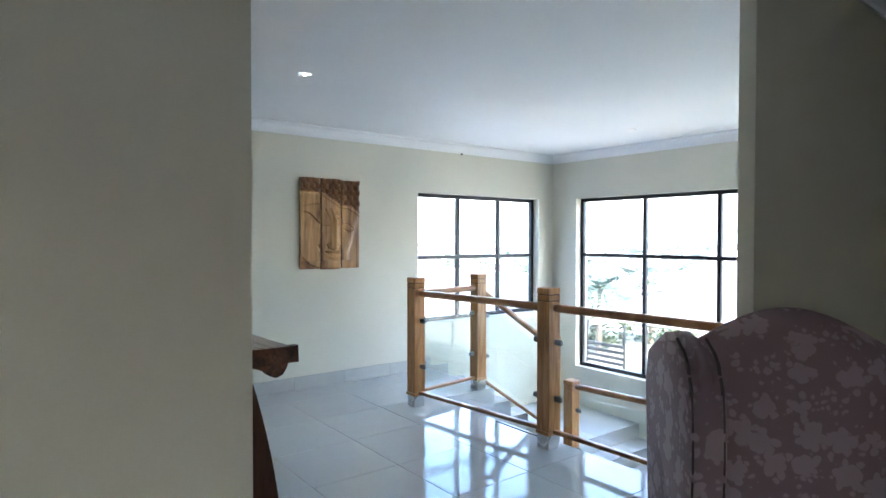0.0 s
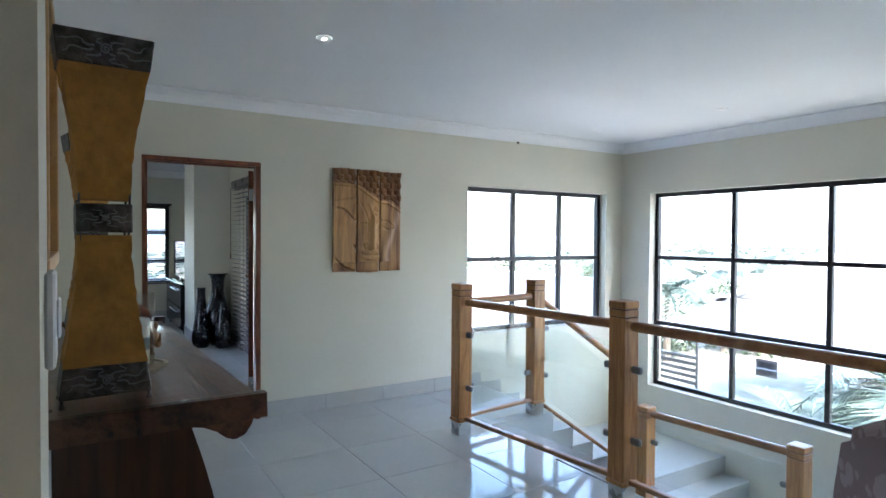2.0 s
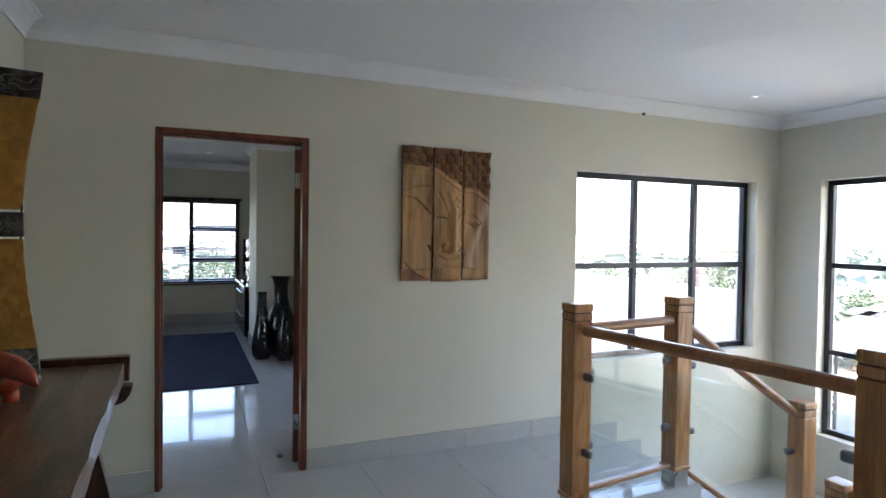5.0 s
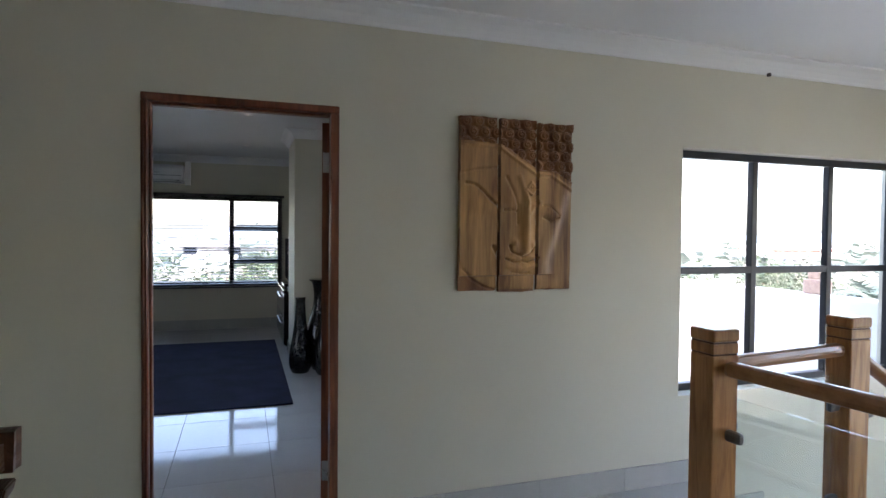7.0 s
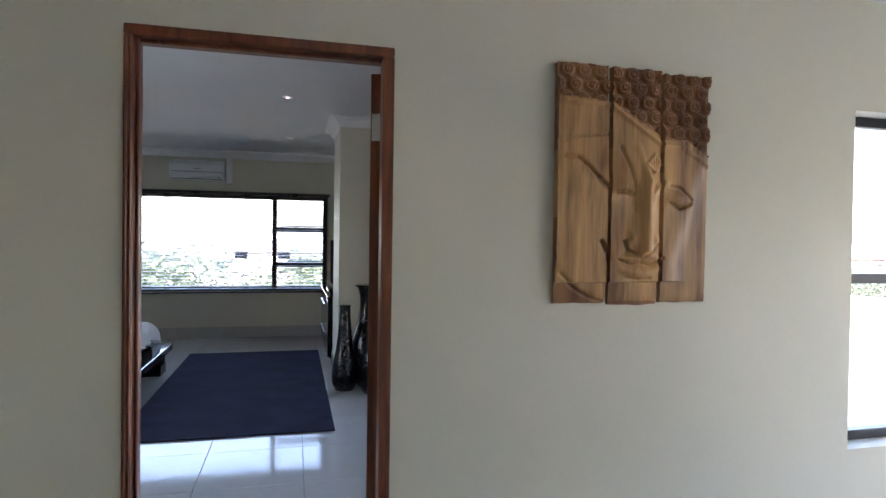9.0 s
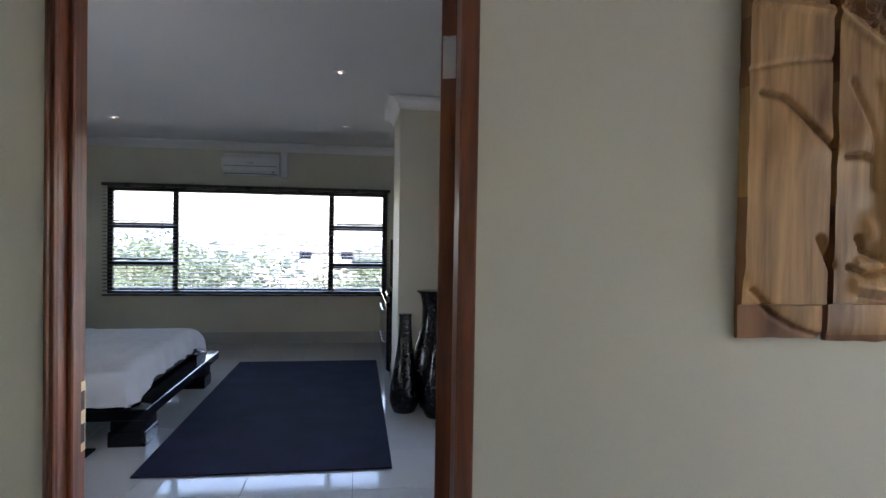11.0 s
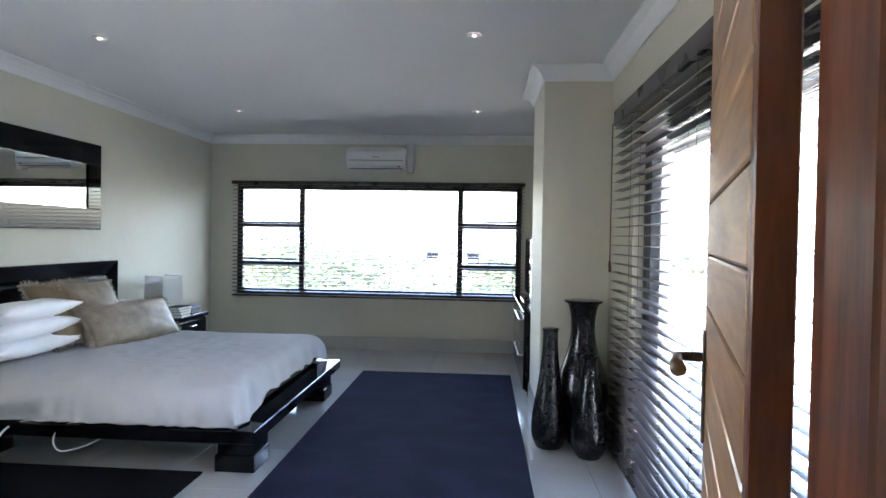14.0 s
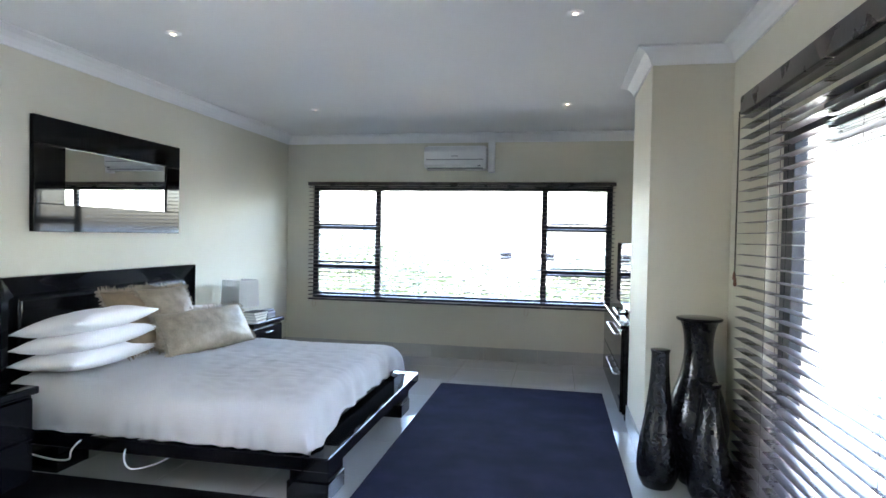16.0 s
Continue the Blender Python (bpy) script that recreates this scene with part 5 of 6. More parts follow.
for k, (w, h, z, mt) in enumerate(((0.17, 0.022, 0.0, PAPER), (0.16, 0.03, 0.023, BLACKCLOTH), (0.15, 0.02, 0.054, PAPER), (0.15, 0.025, 0.075, BLACKCLOTH))):
    bk_ = thing("book", "closed book in a small stack on the nightstand", "book", where=pose(-0.27 + 0.004 * k, 10.08, 0.5705 + z, 0, 0, 6 - 5 * k), group="books on the nightstand")
    part("pages", box(-w / 2 + 0.004, -0.10, 0.003, w / 2 - 0.004, 0.10, h - 0.003), PAPER, bk_)
    part("cover", box(-w / 2, -0.104, 0, w / 2, 0.104, 0.0025, bm=box(-w / 2, -0.104, h - 0.0025, w / 2, 0.104, h)), mt, bk_)
sculpt = thing("ornament", "small silver leaf ornament on the nightstand", "ornament")
part("body", box(-0.34, 10.30, 0.571, -0.24, 10.47, 0.63, bevel=0.006, bm=box(-0.33, 10.31, 0.631, -0.25, 10.45, 0.655, bevel=0.005)), STEELDARK, sculpt)

mir = thing("wall_mirror", "wide mirror in a broad black gloss frame above the bed", "mirror")
MY0, MY1, MZ0, MZ1, MX, F = 8.055, 9.50, 1.398, 2.133, WB + 0.003, 0.18
for a, b, c, d in ((MY0, MY1, MZ0, MZ0 + F), (MY0, MY1, MZ1 - F, MZ1), (MY0, MY0 + 0.245, MZ0 + F, MZ1 - F), (MY1 - 0.17, MY1, MZ0 + F, MZ1 - F)):
    part("frame", box(MX, a, c, MX + 0.035, b, d, bevel=0.004), MIRRORFRAME, mir)
part("glass", box(MX, MY0 + 0.245, MZ0 + F, MX + 0.022, MY1 - 0.17, MZ1 - F), MIRROR, mir, "mirror glass")

ac = thing("air_conditioner", "white wall-mounted split air conditioner above the window", "air conditioner")
part("body", prism([(11.6640, 2.1790), (11.4950, 2.1884), (11.4500, 2.2261), (11.4450, 2.3768), (11.4750, 2.4286), (11.6640, 2.4381)], 1.045, 1.75, "x", bevel=0.008), PLASTIC, ac)
part("flap", box(1.075, 11.4410, 2.2214, 1.72, 11.4480, 2.2732, bevel=0.003), PLASTIC, ac)
part("air_slot", box(1.075, 11.4425, 2.2779, 1.72, 11.4490, 2.2854), GREYPLASTIC, ac)
part("air_slot", box(1.08, 11.4650, 2.1847, 1.71, 11.5350, 2.1922), GREYPLASTIC, ac)
for k in range(14):
    part("grille_bar", box(1.075, 11.4950 + k * 0.011, 2.4296 + k * 0.0006, 1.72, 11.5000 + k * 0.011, 2.4409 + k * 0.0006), PLASTIC, ac)
part("badge", box(1.36, 11.4395, 2.3156, 1.44, 11.4415, 2.3231), GREYPLASTIC, ac)
part("display", box(1.66, 11.4395, 2.2026, 1.69, 11.4440, 2.2167), GREYPLASTIC, ac)
duct = thing("pipe_cover", "white pipe cover beside the air conditioner", "pipe cover")
part("body", box(1.756, YB - 0.10, 2.153, 1.832, YB - 0.001, 2.50, bevel=0.005), PLASTIC, duct)

chest = thing("chest_of_drawers", "black lacquered chest of two wide drawers in the niche", "chest of drawers")
part("top", box(3.035, 9.64, 0.722, 3.565, 11.30, 0.755, bevel=0.005), BLACKGLOSS, chest)
part("body", box(3.065, 9.66, 0.06, 3.56, 11.28, 0.7215, bevel=0.003), BLACKGLOSS, chest)
for y in (9.70, 11.18):
    part("leg", box(3.09, y, 0.0, 3.16, y + 0.07, 0.0595, bevel=0.003), BLACKGLOSS, chest)
for z0, z1 in ((0.075, 0.39), (0.40, 0.715)):
    d = part("drawer_front", box(3.046, 9.665, z0, 3.0645, 11.275, z1, bevel=0.003), BLACKGLOSS, chest)
    part("handle", tube([(3.045, 9.92, z1 - 0.07), (3.020, 9.94, z1 - 0.07), (3.020, 10.62, z1 - 0.07), (3.045, 10.64, z1 - 0.07)], 0.007, 8), STEEL, d)
tv = thing("television", "flat black glossy television standing on the chest of drawers", "television")
part("bezel", box(3.165, 9.95, 0.80, 3.20, 11.28, 1.39, bevel=0.005), BLACKGLOSS, tv)
part("screen", box(3.161, 9.975, 0.83, 3.1645, 11.255, 1.37), SCREEN, tv)
part("stand", box(3.09, 10.4, 0.756, 3.28, 10.85, 0.768, bevel=0.003, bm=box(3.17, 10.56, 0.768, 3.195, 10.68, 0.802)), BLACKGLOSS, tv)


def vase(x, y, prof, label, turn=0):
    v = thing("floor_vase", label, "vase", where=pose(x, y, 0, 0, 0, turn), group="mosaic floor vases")
    pts = [Vector(p) for p in prof]
    fine = []
    for i in range(len(pts) - 1):
        p0, p1, p2, p3 = pts[max(0, i - 1)], pts[i], pts[i + 1], pts[min(len(pts) - 1, i + 2)]
        for s in range(8):
            t = s / 8
            fine.append(0.5 * ((2 * p1) + (p2 - p0) * t + (2 * p0 - 5 * p1 + 4 * p2 - p3) * t * t + (3 * p1 - p0 - 3 * p2 + p3) * t ** 3))
    fine.append(pts[-1])
    inner = [(p.x - 0.008, p.y) for p in reversed(fine[len(fine) // 2:])]
    part("body", lathe([(max(0.005, p.x), p.y) for p in fine] + inner, 48), MOSAIC, v, smooth=True)
    top = fine[-1]
    part("lip", lathe([(top.x - 0.009, top.y - 0.012), (top.x + 0.004, top.y - 0.010), (top.x + 0.006, top.y + 0.004), (top.x - 0.006, top.y + 0.006)], 48), BLACKGLOSS, v, smooth=True)


vase(3.141, 8.50, [(0.085, 0), (0.108, 0.05), (0.118, 0.12), (0.108, 0.24), (0.080, 0.40), (0.060, 0.56), (0.050, 0.70), (0.049, 0.785)], "slim black mosaic floor vase with a narrow neck")
vase(3.37, 8.60, [(0.09, 0), (0.125, 0.08), (0.16, 0.22), (0.175, 0.34), (0.150, 0.48), (0.105, 0.62), (0.082, 0.74), (0.082, 0.85), (0.098, 0.93), (0.122, 0.965)], "large black mosaic floor vase with a flared mouth")
vase(3.375, 8.33, [(0.072, 0), (0.10, 0.05), (0.112, 0.13), (0.100, 0.26), (0.074, 0.40), (0.050, 0.52), (0.044, 0.60), (0.048, 0.64)], "short black mosaic floor vase in front of the large one")


# ---- blinds ----
def blind(name, axis, c, u0, u1, z0, z1, tilt, label, pitch=0.044, w=0.05, rail_h=0.06, gather=0, cords=(0.15, 0.5, 0.85)):
    """Venetian blind: head rail, slats, bottom rail, cords. c: the plane; u0, u1: its ends."""
    b = thing(name, label, "blind")
    m = pose(c, u0, 0) if axis == "x" else pose(u0, c, 0, 0, 0, -90)
    b.matrix_basis = m
    L = u1 - u0
    part("head_rail", box(-0.03, -0.01, z1 - rail_h, 0.035, L + 0.01, z1, bevel=0.004), BLIND, b)
    me = None
    zz = z1 - rail_h - 0.02
    k = 0
    lo = z0 + 0.03 + gather * 0.006
    while zz > lo:
        if me is None:
            bm = bmesh.new()
            pr = [(-w / 2, 0), (-w / 4, 0.0022), (0, 0.003), (w / 4, 0.0022), (w / 2, 0)]
            up = [[bm.verts.new((x, y, z)) for x, z in pr] for y in (0, L)]
            dn = [[bm.verts.new((x, y, z - 0.0022)) for x, z in pr] for y in (0, L)]
            for i in range(4):
                bm.faces.new((up[0][i], up[0][i + 1], up[1][i + 1], up[1][i]))
                bm.faces.new((dn[0][i], dn[1][i], dn[1][i + 1], dn[0][i + 1]))
            for s in (0, 4):
                bm.faces.new((up[0][s], up[1][s], dn[1][s], dn[0][s]))
            s0 = part("slat", bm, BLIND, b)
            me = s0.data
        else:
            s0 = new("slat", me)
            s0.parent = b
        s0.matrix_basis = pose(0, 0, zz, 0, tilt, 0)
        zz -= pitch
        k += 1
    for i in range(gather):
        s0 = new("slat", me)
        s0.parent = b
        s0.matrix_basis = pose(0, 0, z0 + 0.03 + i * 0.006, 0, 0, 0)
    part("bottom_rail", box(-0.026, 0, z0, 0.026, L, z0 + 0.02, bevel=0.004), BLIND, b)
    for f in cords:
        for dx in (-0.026, 0.026):
            part("ladder_cord", tube([(dx, L * f, z0 + 0.02), (dx, L * f, z1 - rail_h)], 0.0012, 4), CORD, b)
    return b


blind("venetian_blind", "x", 3.535, 5.45, 8.40, 0.03, 2.21, 0, "dark wooden venetian blind let down over the glass door, slats open", pitch=0.057, w=0.06, rail_h=0.10)
blind("venetian_blind", "y", YB - 0.05, -0.394, 2.385, 0.628, 2.04, 12, "dark wooden venetian blind let down over the window, slats open", pitch=0.046, rail_h=0.04, w=0.042)
blind("venetian_blind", "y", YB - 0.05, 2.395, 3.157, 0.628, 2.04, 12, "narrow dark venetian blind over the window's side light, slats open", pitch=0.046, rail_h=0.04, w=0.042)
blind("venetian_blind", "x", 3.61, 5.52, 7.55, 1.76, 1.98, 0, "dark wooden venetian blind drawn up above the glass door", pitch=0.011, w=0.045, rail_h=0.05)
pull = thing("blind_cord", "brown blind cord with a wooden tassel hanging by the glass door", "blind cord")
part("cord", tube([(3.492, 8.38, 2.12), (3.492, 8.385, 1.25)], 0.002, 5, tube([(3.492, 8.365, 2.12), (3.492, 8.37, 1.22)], 0.002, 5)), CORD, pull)
part("tassel", lathe([(0.004, 0), (0.010, 0.01), (0.007, 0.04), (0.003, 0.05)], 12, m=pose(3.492, 8.385, 1.205)), FRAMEWOOD, pull)
part("tassel", lathe([(0.004, 0), (0.010, 0.01), (0.007, 0.04), (0.003, 0.05)], 12, m=pose(3.492, 8.37, 1.175)), FRAMEWOOD, pull)
for x in (-0.33, 2.21):
    lp = thing("blind_cord", "pale looped cord hanging below the window blind", "blind cord")
    part("loop", tube([(x, YB - 0.06, 0.63), (x - 0.012, YB - 0.06, 0.57), (x, YB - 0.06, 0.54), (x + 0.025, YB - 0.06, 0.545), (x + 0.035, YB - 0.06, 0.58), (x + 0.03, YB - 0.06, 0.63)], 0.003, 5), WHITEWASH, lp)
wire = thing("white_cable", "white cable hanging in two loops from the bed's side", "cable")
part("lead", tube(smooth_line([(-0.400, 7.750, 0.146), (-0.200, 7.725, 0.134), (-0.070, 7.705, 0.152), (-0.050, 7.705, 0.206), (0.000, 7.725, 0.260), (0.100, 7.755, 0.289), (0.240, 7.805, 0.289)]), 0.005, 8), PLASTIC, wire)
wire2 = thing("white_cable", "white cable looping from the bed's side to the floor", "cable")
part("lead", tube(smooth_line([(0.431, 7.805, 0.289), (0.347, 7.745, 0.284), (0.277, 7.725, 0.236), (0.270, 7.715, 0.170), (0.319, 7.715, 0.131), (0.417, 7.765, 0.146), (0.501, 7.825, 0.188)]), 0.005, 8), PLASTIC, wire2)


# ---- outdoors ----
GZ = -3.3
ground = tagged(link("ground", box(-900, -900, GZ - 1, 900, 900, GZ), GRASS), kind="structure")
terr = thing("terrace", "pale paved terrace with white rendered parapets outside the bedroom", "terrace", kind="structure")
part("slab", box(3.80, 5.22, -0.4, 7.2, 11.8, -0.08), PAVING, terr)
part("parapet", box(7.2, 5.22, -0.4, 7.42, 12.0, 0.98, bevel=0.01), RENDERWHITE, terr)
part("parapet", box(3.80, 11.8, -0.4, 7.199, 12.0, 0.98, bevel=0.01), RENDERWHITE, terr)
orn = thing("garden_pedestal", "weathered pinkish stone pedestal on the terrace parapet", "pedestal", where=pose(7.31, 5.95, 0.98))
part("block", box(-0.07, -0.09, 0, 0.07, 0.09, 0.13, bevel=0.02, seg=2), REDSTONE, orn)
part("block", box(-0.05, -0.06, 0.131, 0.05, 0.06, 0.20, bevel=0.015, seg=2), REDSTONE, orn)


def frond(own, root, az, length, rise, droop, leaflets=16, width=0.30, rng=random):
    """A feather frond: a curved midrib with two rows of narrow leaflets."""
    pts = []
    for i in range(9):
        u = i / 8
        r = length * u
        pts.append(Vector((root[0] + math.cos(az) * r * (1 - 0.12 * u), root[1] + math.sin(az) * r * (1 - 0.12 * u), root[2] + rise * u * length - droop * length * u * u)))
    tube(pts, [0.022 * (1 - u / 9.5) * length for u in range(9)], 4, own)
    for k in range(leaflets):
        u = 0.14 + 0.84 * k / leaflets
        i = min(7, int(u * 8))
        p = pts[i].lerp(pts[i + 1], u * 8 - i)
        d = (pts[i + 1] - pts[i]).normalized()
        side = d.cross(Vector((0, 0, 1))).normalized()
        w = width * length * math.sin(math.pi * min(1, u * 0.9 + 0.1)) ** 0.6
        for s in (-1, 1):
            tip = p + side * s * w + d * w * 0.6 + Vector((0, 0, w * rng.uniform(-0.25, 0.15)))
            b = 0.018 * length
            v = [own.verts.new(p - d * b), own.verts.new(p + d * b), own.verts.new(tip)]
            own.faces.new(v)


def cycad(x, y, z, size, seed, label="grey-green cycad with stiff arching fronds"):
    rng = random.Random(seed)
    t = thing("cycad", label, "palm", where=pose(x, y, GZ))
    h = z - GZ
    part("trunk", lathe([(0.22, 0), (0.26, h * 0.4), (0.22, h), (0.1, h + 0.1)], 14), BARK, t)
    own = bmesh.new()
    for k in range(34):
        frond(own, (0, 0, h), k * 2.4, size * rng.uniform(0.8, 1.05), rng.uniform(0.35, 1.25), rng.uniform(0.35, 0.75), 18, 0.22, rng)
    part("crown", own, PALMLEAF, t)


def palm(x, y, z, size, seed, lean=0.0, label="slender palm with a feathery crown"):
    rng = random.Random(seed)
    t = thing("palm_tree", label, "palm", where=pose(x, y, GZ))
    h = z - GZ
    part("trunk", tube([(lean * (1 - u / 6) ** 1.5, 0, h * u / 6) for u in range(7)], [0.15 - 0.012 * u for u in range(7)], 12), BARK, t)
    own = bmesh.new()
    for k in range(30):
        frond(own, (0, 0, h), k * 2.4, size * rng.uniform(0.75, 1.05), rng.uniform(0.1, 1.0), rng.uniform(0.5, 1.1), 20, 0.28, rng)
    part("crown", own, PALMLEAF, t)


def tree(x, y, top, r, seed, label="broad green garden tree", leaves=5200):
    rng = random.Random(seed)
    t = thing("tree", label, "tree", where=pose(x, y, GZ), group="garden trees")
    h = top - GZ
    bm = tube([(0, 0, 0), (0.1, 0.05, h * 0.3), (0.0, 0.1, h * 0.7)], [0.16, 0.12, 0.05], 10)
    for k in range(6):
        a = k * 1.05
        tube([(0.05, 0.05, h * 0.35), (math.cos(a) * r * 0.4, math.sin(a) * r * 0.4, h * 0.6), (math.cos(a) * r * 0.7, math.sin(a) * r * 0.7, h * 0.8)], [0.07, 0.045, 0.02], 6, bm)
    part("trunk", bm, BARK, t)
    centres = [Vector((rng.uniform(-1, 1) * r * 0.7, rng.uniform(-1, 1) * r * 0.7, h - r * rng.uniform(0.25, 1.25))) for _ in range(16)]
    verts, faces = [], []
    for k in range(leaves):
        c = centres[k % 16]
        d = Vector((rng.gauss(0, 1), rng.gauss(0, 1), rng.gauss(0, 1))).normalized() * r * 0.42 * rng.uniform(0.6, 1.05)
        p = c + d
        s = 0.10 * rng.uniform(0.7, 1.4)
        a, b = Vector((rng.gauss(0, 1), rng.gauss(0, 1), rng.gauss(0, 0.6))).normalized(), Vector((rng.gauss(0, 1), rng.gauss(0, 1), rng.gauss(0, 1))).normalized()
        n = len(verts)
        verts += [p - a * s, p + b * s * 0.5, p + a * s, p - b * s * 0.5]
        faces.append((n, n + 1, n + 2, n + 3))
    me = bpy.data.meshes.new("crown")
    me.from_pydata([tuple(v) for v in verts], [], faces)
    me.materials.append(LEAF)
    ob = new("crown", me)
    ob.parent = t


def house(name, label, x0, y0, x1, y1, eave, ridge, along="x", wallmat=None, roofmat=None, wins=()):
    """A gabled house: its ridge runs along an axis. wins: (face, u0, u1, z0, z1)."""
    h = thing(name, label, "house")
    part("wall", box(x0, y0, GZ, x1, y1, eave, bevel=0.02), wallmat or RENDERWHITE, h)
    o = 0.35
    if along == "x":
        ym = (y0 + y1) / 2
        part("gable", prism([(y0, eave), (y1, eave), (ym, ridge)], x0, x1, "x"), wallmat or RENDERWHITE, h)
        for s, ye in ((-1, y0), (1, y1)):
            part("roof", bar_between((x0 - o, (ym + ye + s * o) / 2, 0), (x1 + o, (ym + ye + s * o) / 2, 0), 1, 0.12), roofmat or ROOFTILE, h)
            ob = h.children[-1]
            run = abs(ye + s * o - ym)
            drop = (ridge - eave) * run / abs(ye - ym)
            own = prism([(ym, ridge + 0.14), (ym, ridge + 0.02), (ye + s * o, ridge - drop + 0.02), (ye + s * o, ridge - drop + 0.14)], x0 - o, x1 + o, "x")
            own.to_mesh(ob.data)
            own.free()
    else:
        xm = (x0 + x1) / 2
        part("gable", prism([(x0, eave), (x1, eave), (xm, ridge)], y0, y1, "y"), wallmat or RENDERWHITE, h)
        for s, xe in ((-1, x0), (1, x1)):
            run = abs(xe + s * o - xm)
            drop = (ridge - eave) * run / abs(xe - xm)
            own = prism([(xm, ridge + 0.14), (xm, ridge + 0.02), (xe + s * o, ridge - drop + 0.02), (xe + s * o, ridge - drop + 0.14)], y0 - o, y1 + o, "y")
            part("roof", own, roofmat or ROOFTILE, h)
    for face, a, b, c, d in wins:
        if face == "w":
            w = part("window", box(x0 - 0.03, a, c, x0 - 0.002, b, d), ALU, h)
            part("pane", box(x0 - 0.036, a + 0.06, c + 0.06, x0 - 0.031, b - 0.06, d - 0.06), SCREEN, w)
        else:
            w = part("window", box(a, y0 - 0.03, c, b, y0 - 0.002, d), ALU, h)
            part("pane", box(a + 0.06, y0 - 0.036, c + 0.06, b - 0.06, y0 - 0.031, d - 0.06), SCREEN, w)
    return h


house("house", "white rendered neighbouring house with a low grey gable roof", 15.5, 3.2, 24.0, 10.3, -0.9, 1.05, "x", wins=(("w", 7.6, 8.1, -1.75, -1.35),))
house("house", "white neighbouring house behind the palms", 22, -6.0, 32, 1.5, -0.6, 1.1, "y", wins=(("w", -1.0, 0.2, -2.2, -1.4),))
house("house", "long low grey building among the trees", -2.5, 48, 5.5, 60, 1.3, 1.35, "x", wins=(("s", -1.5, -0.6, -0.2, 0.4), ("s", 1.5, 2.4, -0.2, 0.4)))
house("house", "distant pale building with dark windows", 10, 62, 18, 72, -0.3, 0.4, "x", wins=(("s", 11, 13.5, -1.4, -0.7), ("s", 14.5, 17, -1.4, -0.7)))
house("house", "distant small blue-grey shed", 34, 52, 40, 58, -0.6, -0.4, "x", wallmat=BLUEWALL)
house("house", "distant house with a red tiled roof", 60, 52, 70, 60, -0.9, 0.6, "x", roofmat=REDROOF)
rail2 = thing("louvre_screen", "dark slatted timber screen by the neighbouring house", "screen")
for k in range(5):
    part("slat", box(14.9, 9.3, -2.2 + k * 0.16, 14.95, 10.6, -2.11 + k * 0.16), ALU, rail2)
for y in (9.3, 10.56):
    part("post", box(14.951, y, GZ, 15.0, y + 0.05, -0.9), ALU, rail2)

cycad(11.4, 4.9, -1.75, 1.5, 1)
cycad(10.6, 7.2, -2.9, 1.2, 2, "low grey-green cycad beside the white house")
palm(11.2, 3.6, -0.55, 1.6, 3, -0.3)
palm(21, 14.8, -0.6, 2.4, 4, label="full palm behind the neighbouring house")
palm(12.8, 0.6, -1.3, 1.5, 5, 0.3)
for i, (x, y, top, r) in enumerate(((22, 17.5, -0.2, 2.4), (25, 15, -0.4, 2.2), (17, 15.5, -1.2, 1.8), (14.5, 19, -0.6, 2.0), (20, 23, 0.2, 2.6), (28, 24, -0.1, 2.6), (13, 25, -0.2, 2.2), (34, 30, 0.2, 3.2),
                                   (-3.6, 26, 1.2, 2.8), (-1.0, 24, 0.6, 2.3), (1.9, 29, 0.7, 2.2), (4.6, 27, 0.55, 2.4), (7.2, 30, 0.2, 2.5), (-6.5, 30, 1.4, 3.0), (9.5, 26, -0.5, 2.2), (12, 34, 0.1, 2.6), (16, 40, 0.3, 3.0), (24, 40, 0.3, 3.2))):
    tree(x, y, top, r, 40 + i)

# far town and hills
rng = random.Random(9)
for i in range(60):
    a = radians(rng.uniform(-30, 100))
    d = rng.uniform(90, 260)
    x, y = math.sin(a) * d, math.cos(a) * d
    w, dd, hh = rng.uniform(5, 16), rng.uniform(5, 12), rng.uniform(1.6, 3.2)
    b = thing("far_building", "small distant pale flat-roofed building", "building", where=pose(x, y, GZ, 0, 0, -math.degrees(a)), group="far buildings")
    part("wall", box(-w / 2, -dd / 2, 0, w / 2, dd / 2, hh), RENDERWHITE if i % 3 else GREYWALL, b)
    part("roof", box(-w / 2 - 0.3, -dd / 2 - 0.3, hh + 0.001, w / 2 + 0.3, dd / 2 + 0.3, hh + 0.4), ROOFTILE, b)
verts, faces = [], []
for i in range(9000):
    a = radians(rng.uniform(-40, 110))
    d = rng.uniform(70, 320)
    x, y = math.sin(a) * d, math.cos(a) * d
    c = Vector((x, y, GZ + rng.uniform(0, 2.6)))
    n = len(verts)
    s = rng.uniform(0.7, 2.2)
    for _ in range(4):
        verts.append(tuple(c + Vector((rng.uniform(-s, s), rng.uniform(-s, s), rng.uniform(-s, s) * 0.5))))
    faces += [(n, n + 1, n + 2), (n, n + 2, n + 3), (n, n + 1, n + 3), (n + 1, n + 2, n + 3)]
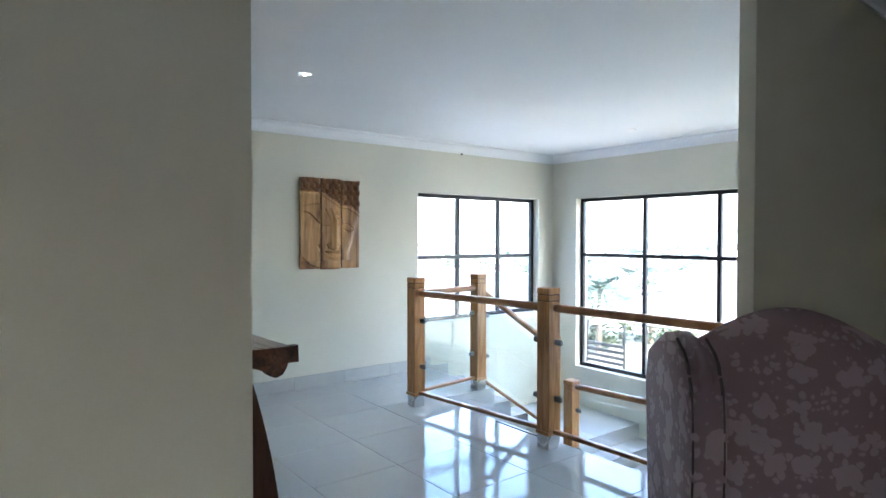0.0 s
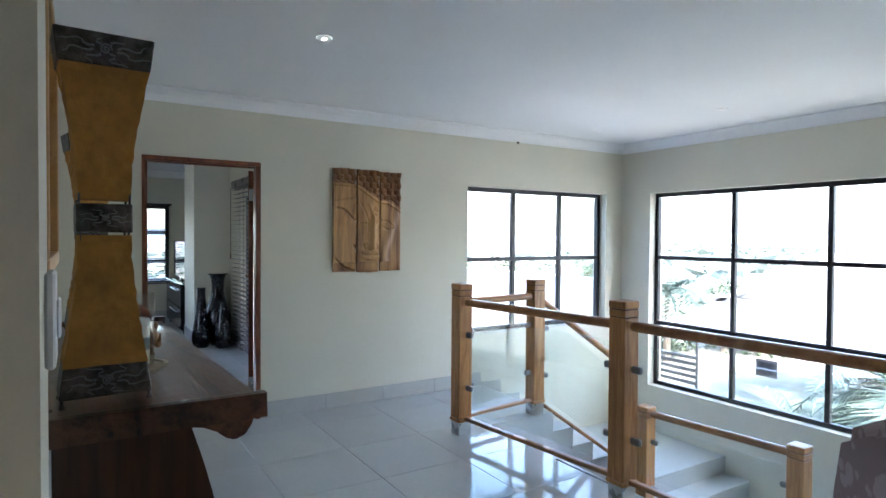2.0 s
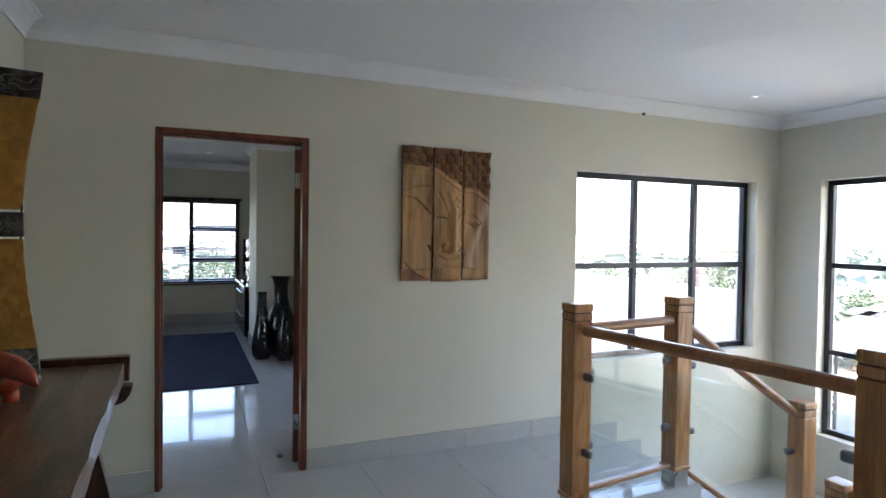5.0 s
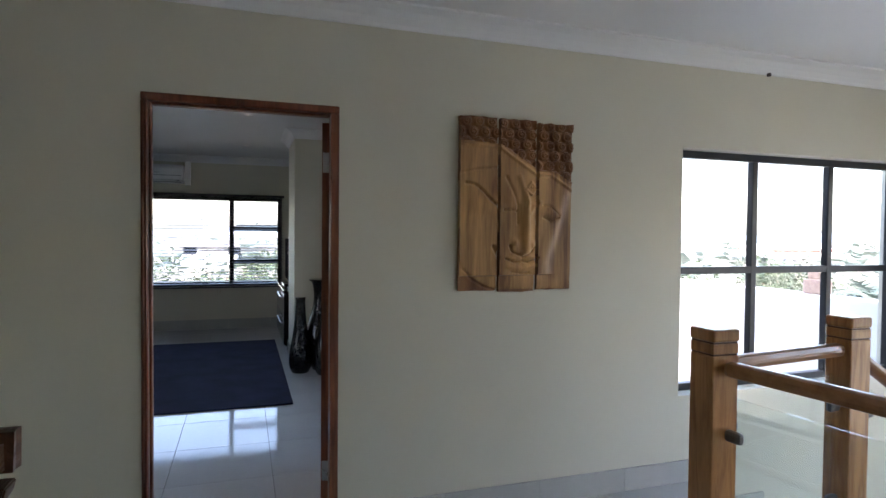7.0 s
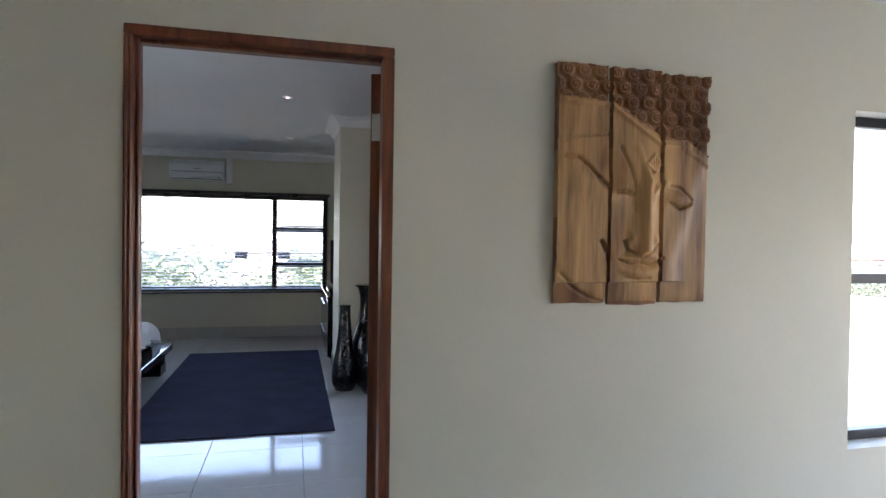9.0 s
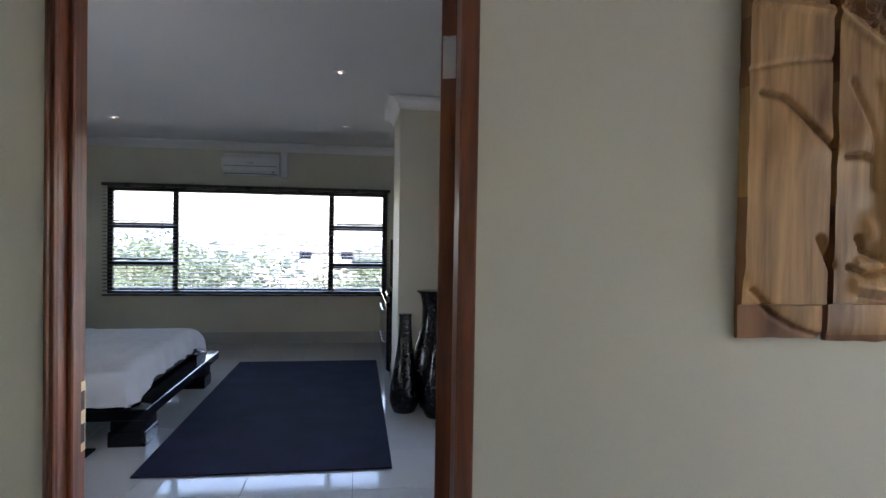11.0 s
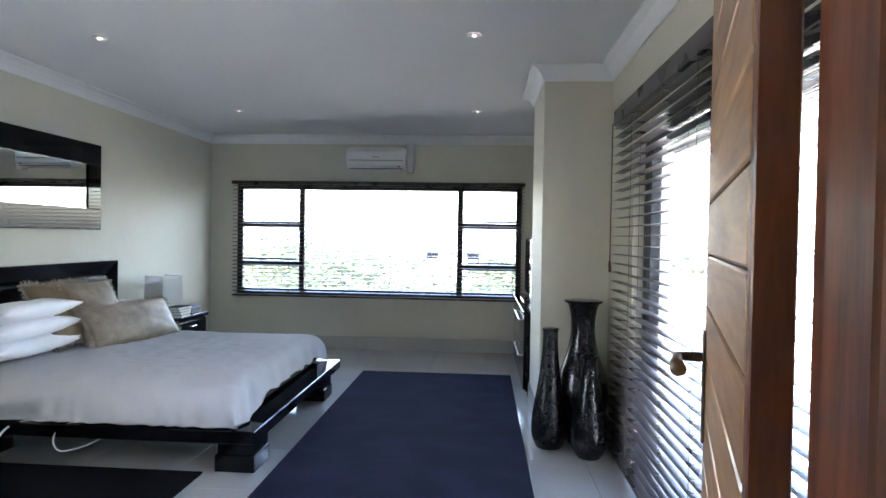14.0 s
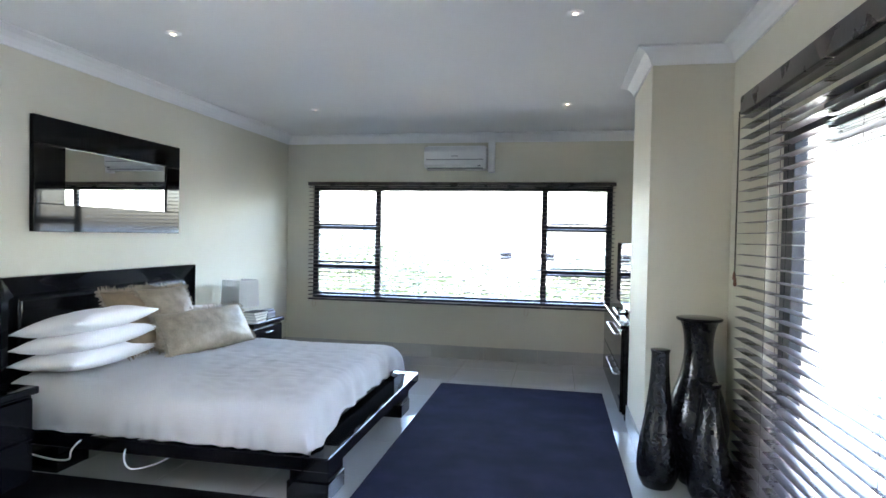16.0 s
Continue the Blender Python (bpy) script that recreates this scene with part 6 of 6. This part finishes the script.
me = bpy.data.meshes.new("far_trees")
me.from_pydata(verts, [], faces)
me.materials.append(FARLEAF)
tagged(new("far_trees", me), "belt of far trees, distance haze put into their colour", "trees", kind="stuff")
bm = bmesh.new()
prev = None
for i in range(121):
    a = radians(-60 + 190 * i / 120)
    h = 6 + 16 * abs(noise.noise(Vector((i * 0.06, 2, 0)))) + 4 * noise.noise(Vector((i * 0.35, 5, 0)))
    p = [bm.verts.new((math.sin(a) * r, math.cos(a) * r, z)) for r, z in ((700, GZ), (790, GZ + h), (880, GZ))]
    if prev:
        for k in range(2):
            bm.faces.new((prev[k], p[k], p[k + 1], prev[k + 1]))
    prev = p
tagged(link("backdrop", bm, HAZE_TINT, smooth=True), kind="structure")


# ---- floor tiles ----
def tiles(holder, rects, ox, oy, pitch=0.6, gap=0.003, material=TILE):
    """Polished floor tiles, each its own piece, cut to the rectangles."""
    shared = {}
    for x0, y0, x1, y1 in rects:
        for i in range(math.floor((x0 - ox) / pitch), math.ceil((x1 - ox) / pitch)):
            for j in range(math.floor((y0 - oy) / pitch), math.ceil((y1 - oy) / pitch)):
                a, b = max(x0, ox + i * pitch + gap / 2), min(x1, ox + (i + 1) * pitch - gap / 2)
                c, d = max(y0, oy + j * pitch + gap / 2), min(y1, oy + (j + 1) * pitch - gap / 2)
                if b - a < 0.01 or d - c < 0.01:
                    continue
                key = (round(b - a, 4), round(d - c, 4))
                if key not in shared:
                    bm = box(0, 0, -0.011, b - a, d - c, 0, bevel=0.0012)
                    me = bpy.data.meshes.new("floor_tile")
                    bmesh.ops.recalc_face_normals(bm, faces=bm.faces)
                    bm.to_mesh(me)
                    bm.free()
                    me.materials.append(material)
                    shared[key] = me
                ob = new("floor_tile", shared[key])
                ob.matrix_basis = pose(a, c, 0)
                ob.parent = holder


tiles(floor_hall, [(-1.8, -1.98, 4.50, 5.0), (4.50, 3.93, 5.2, 5.0)], 2.74, 3.42)
tiles(floor_bed, [(WB, 5.115, 3.577, YB), (2.18, 5.0, 2.966, 5.115)], 2.74, 3.42)
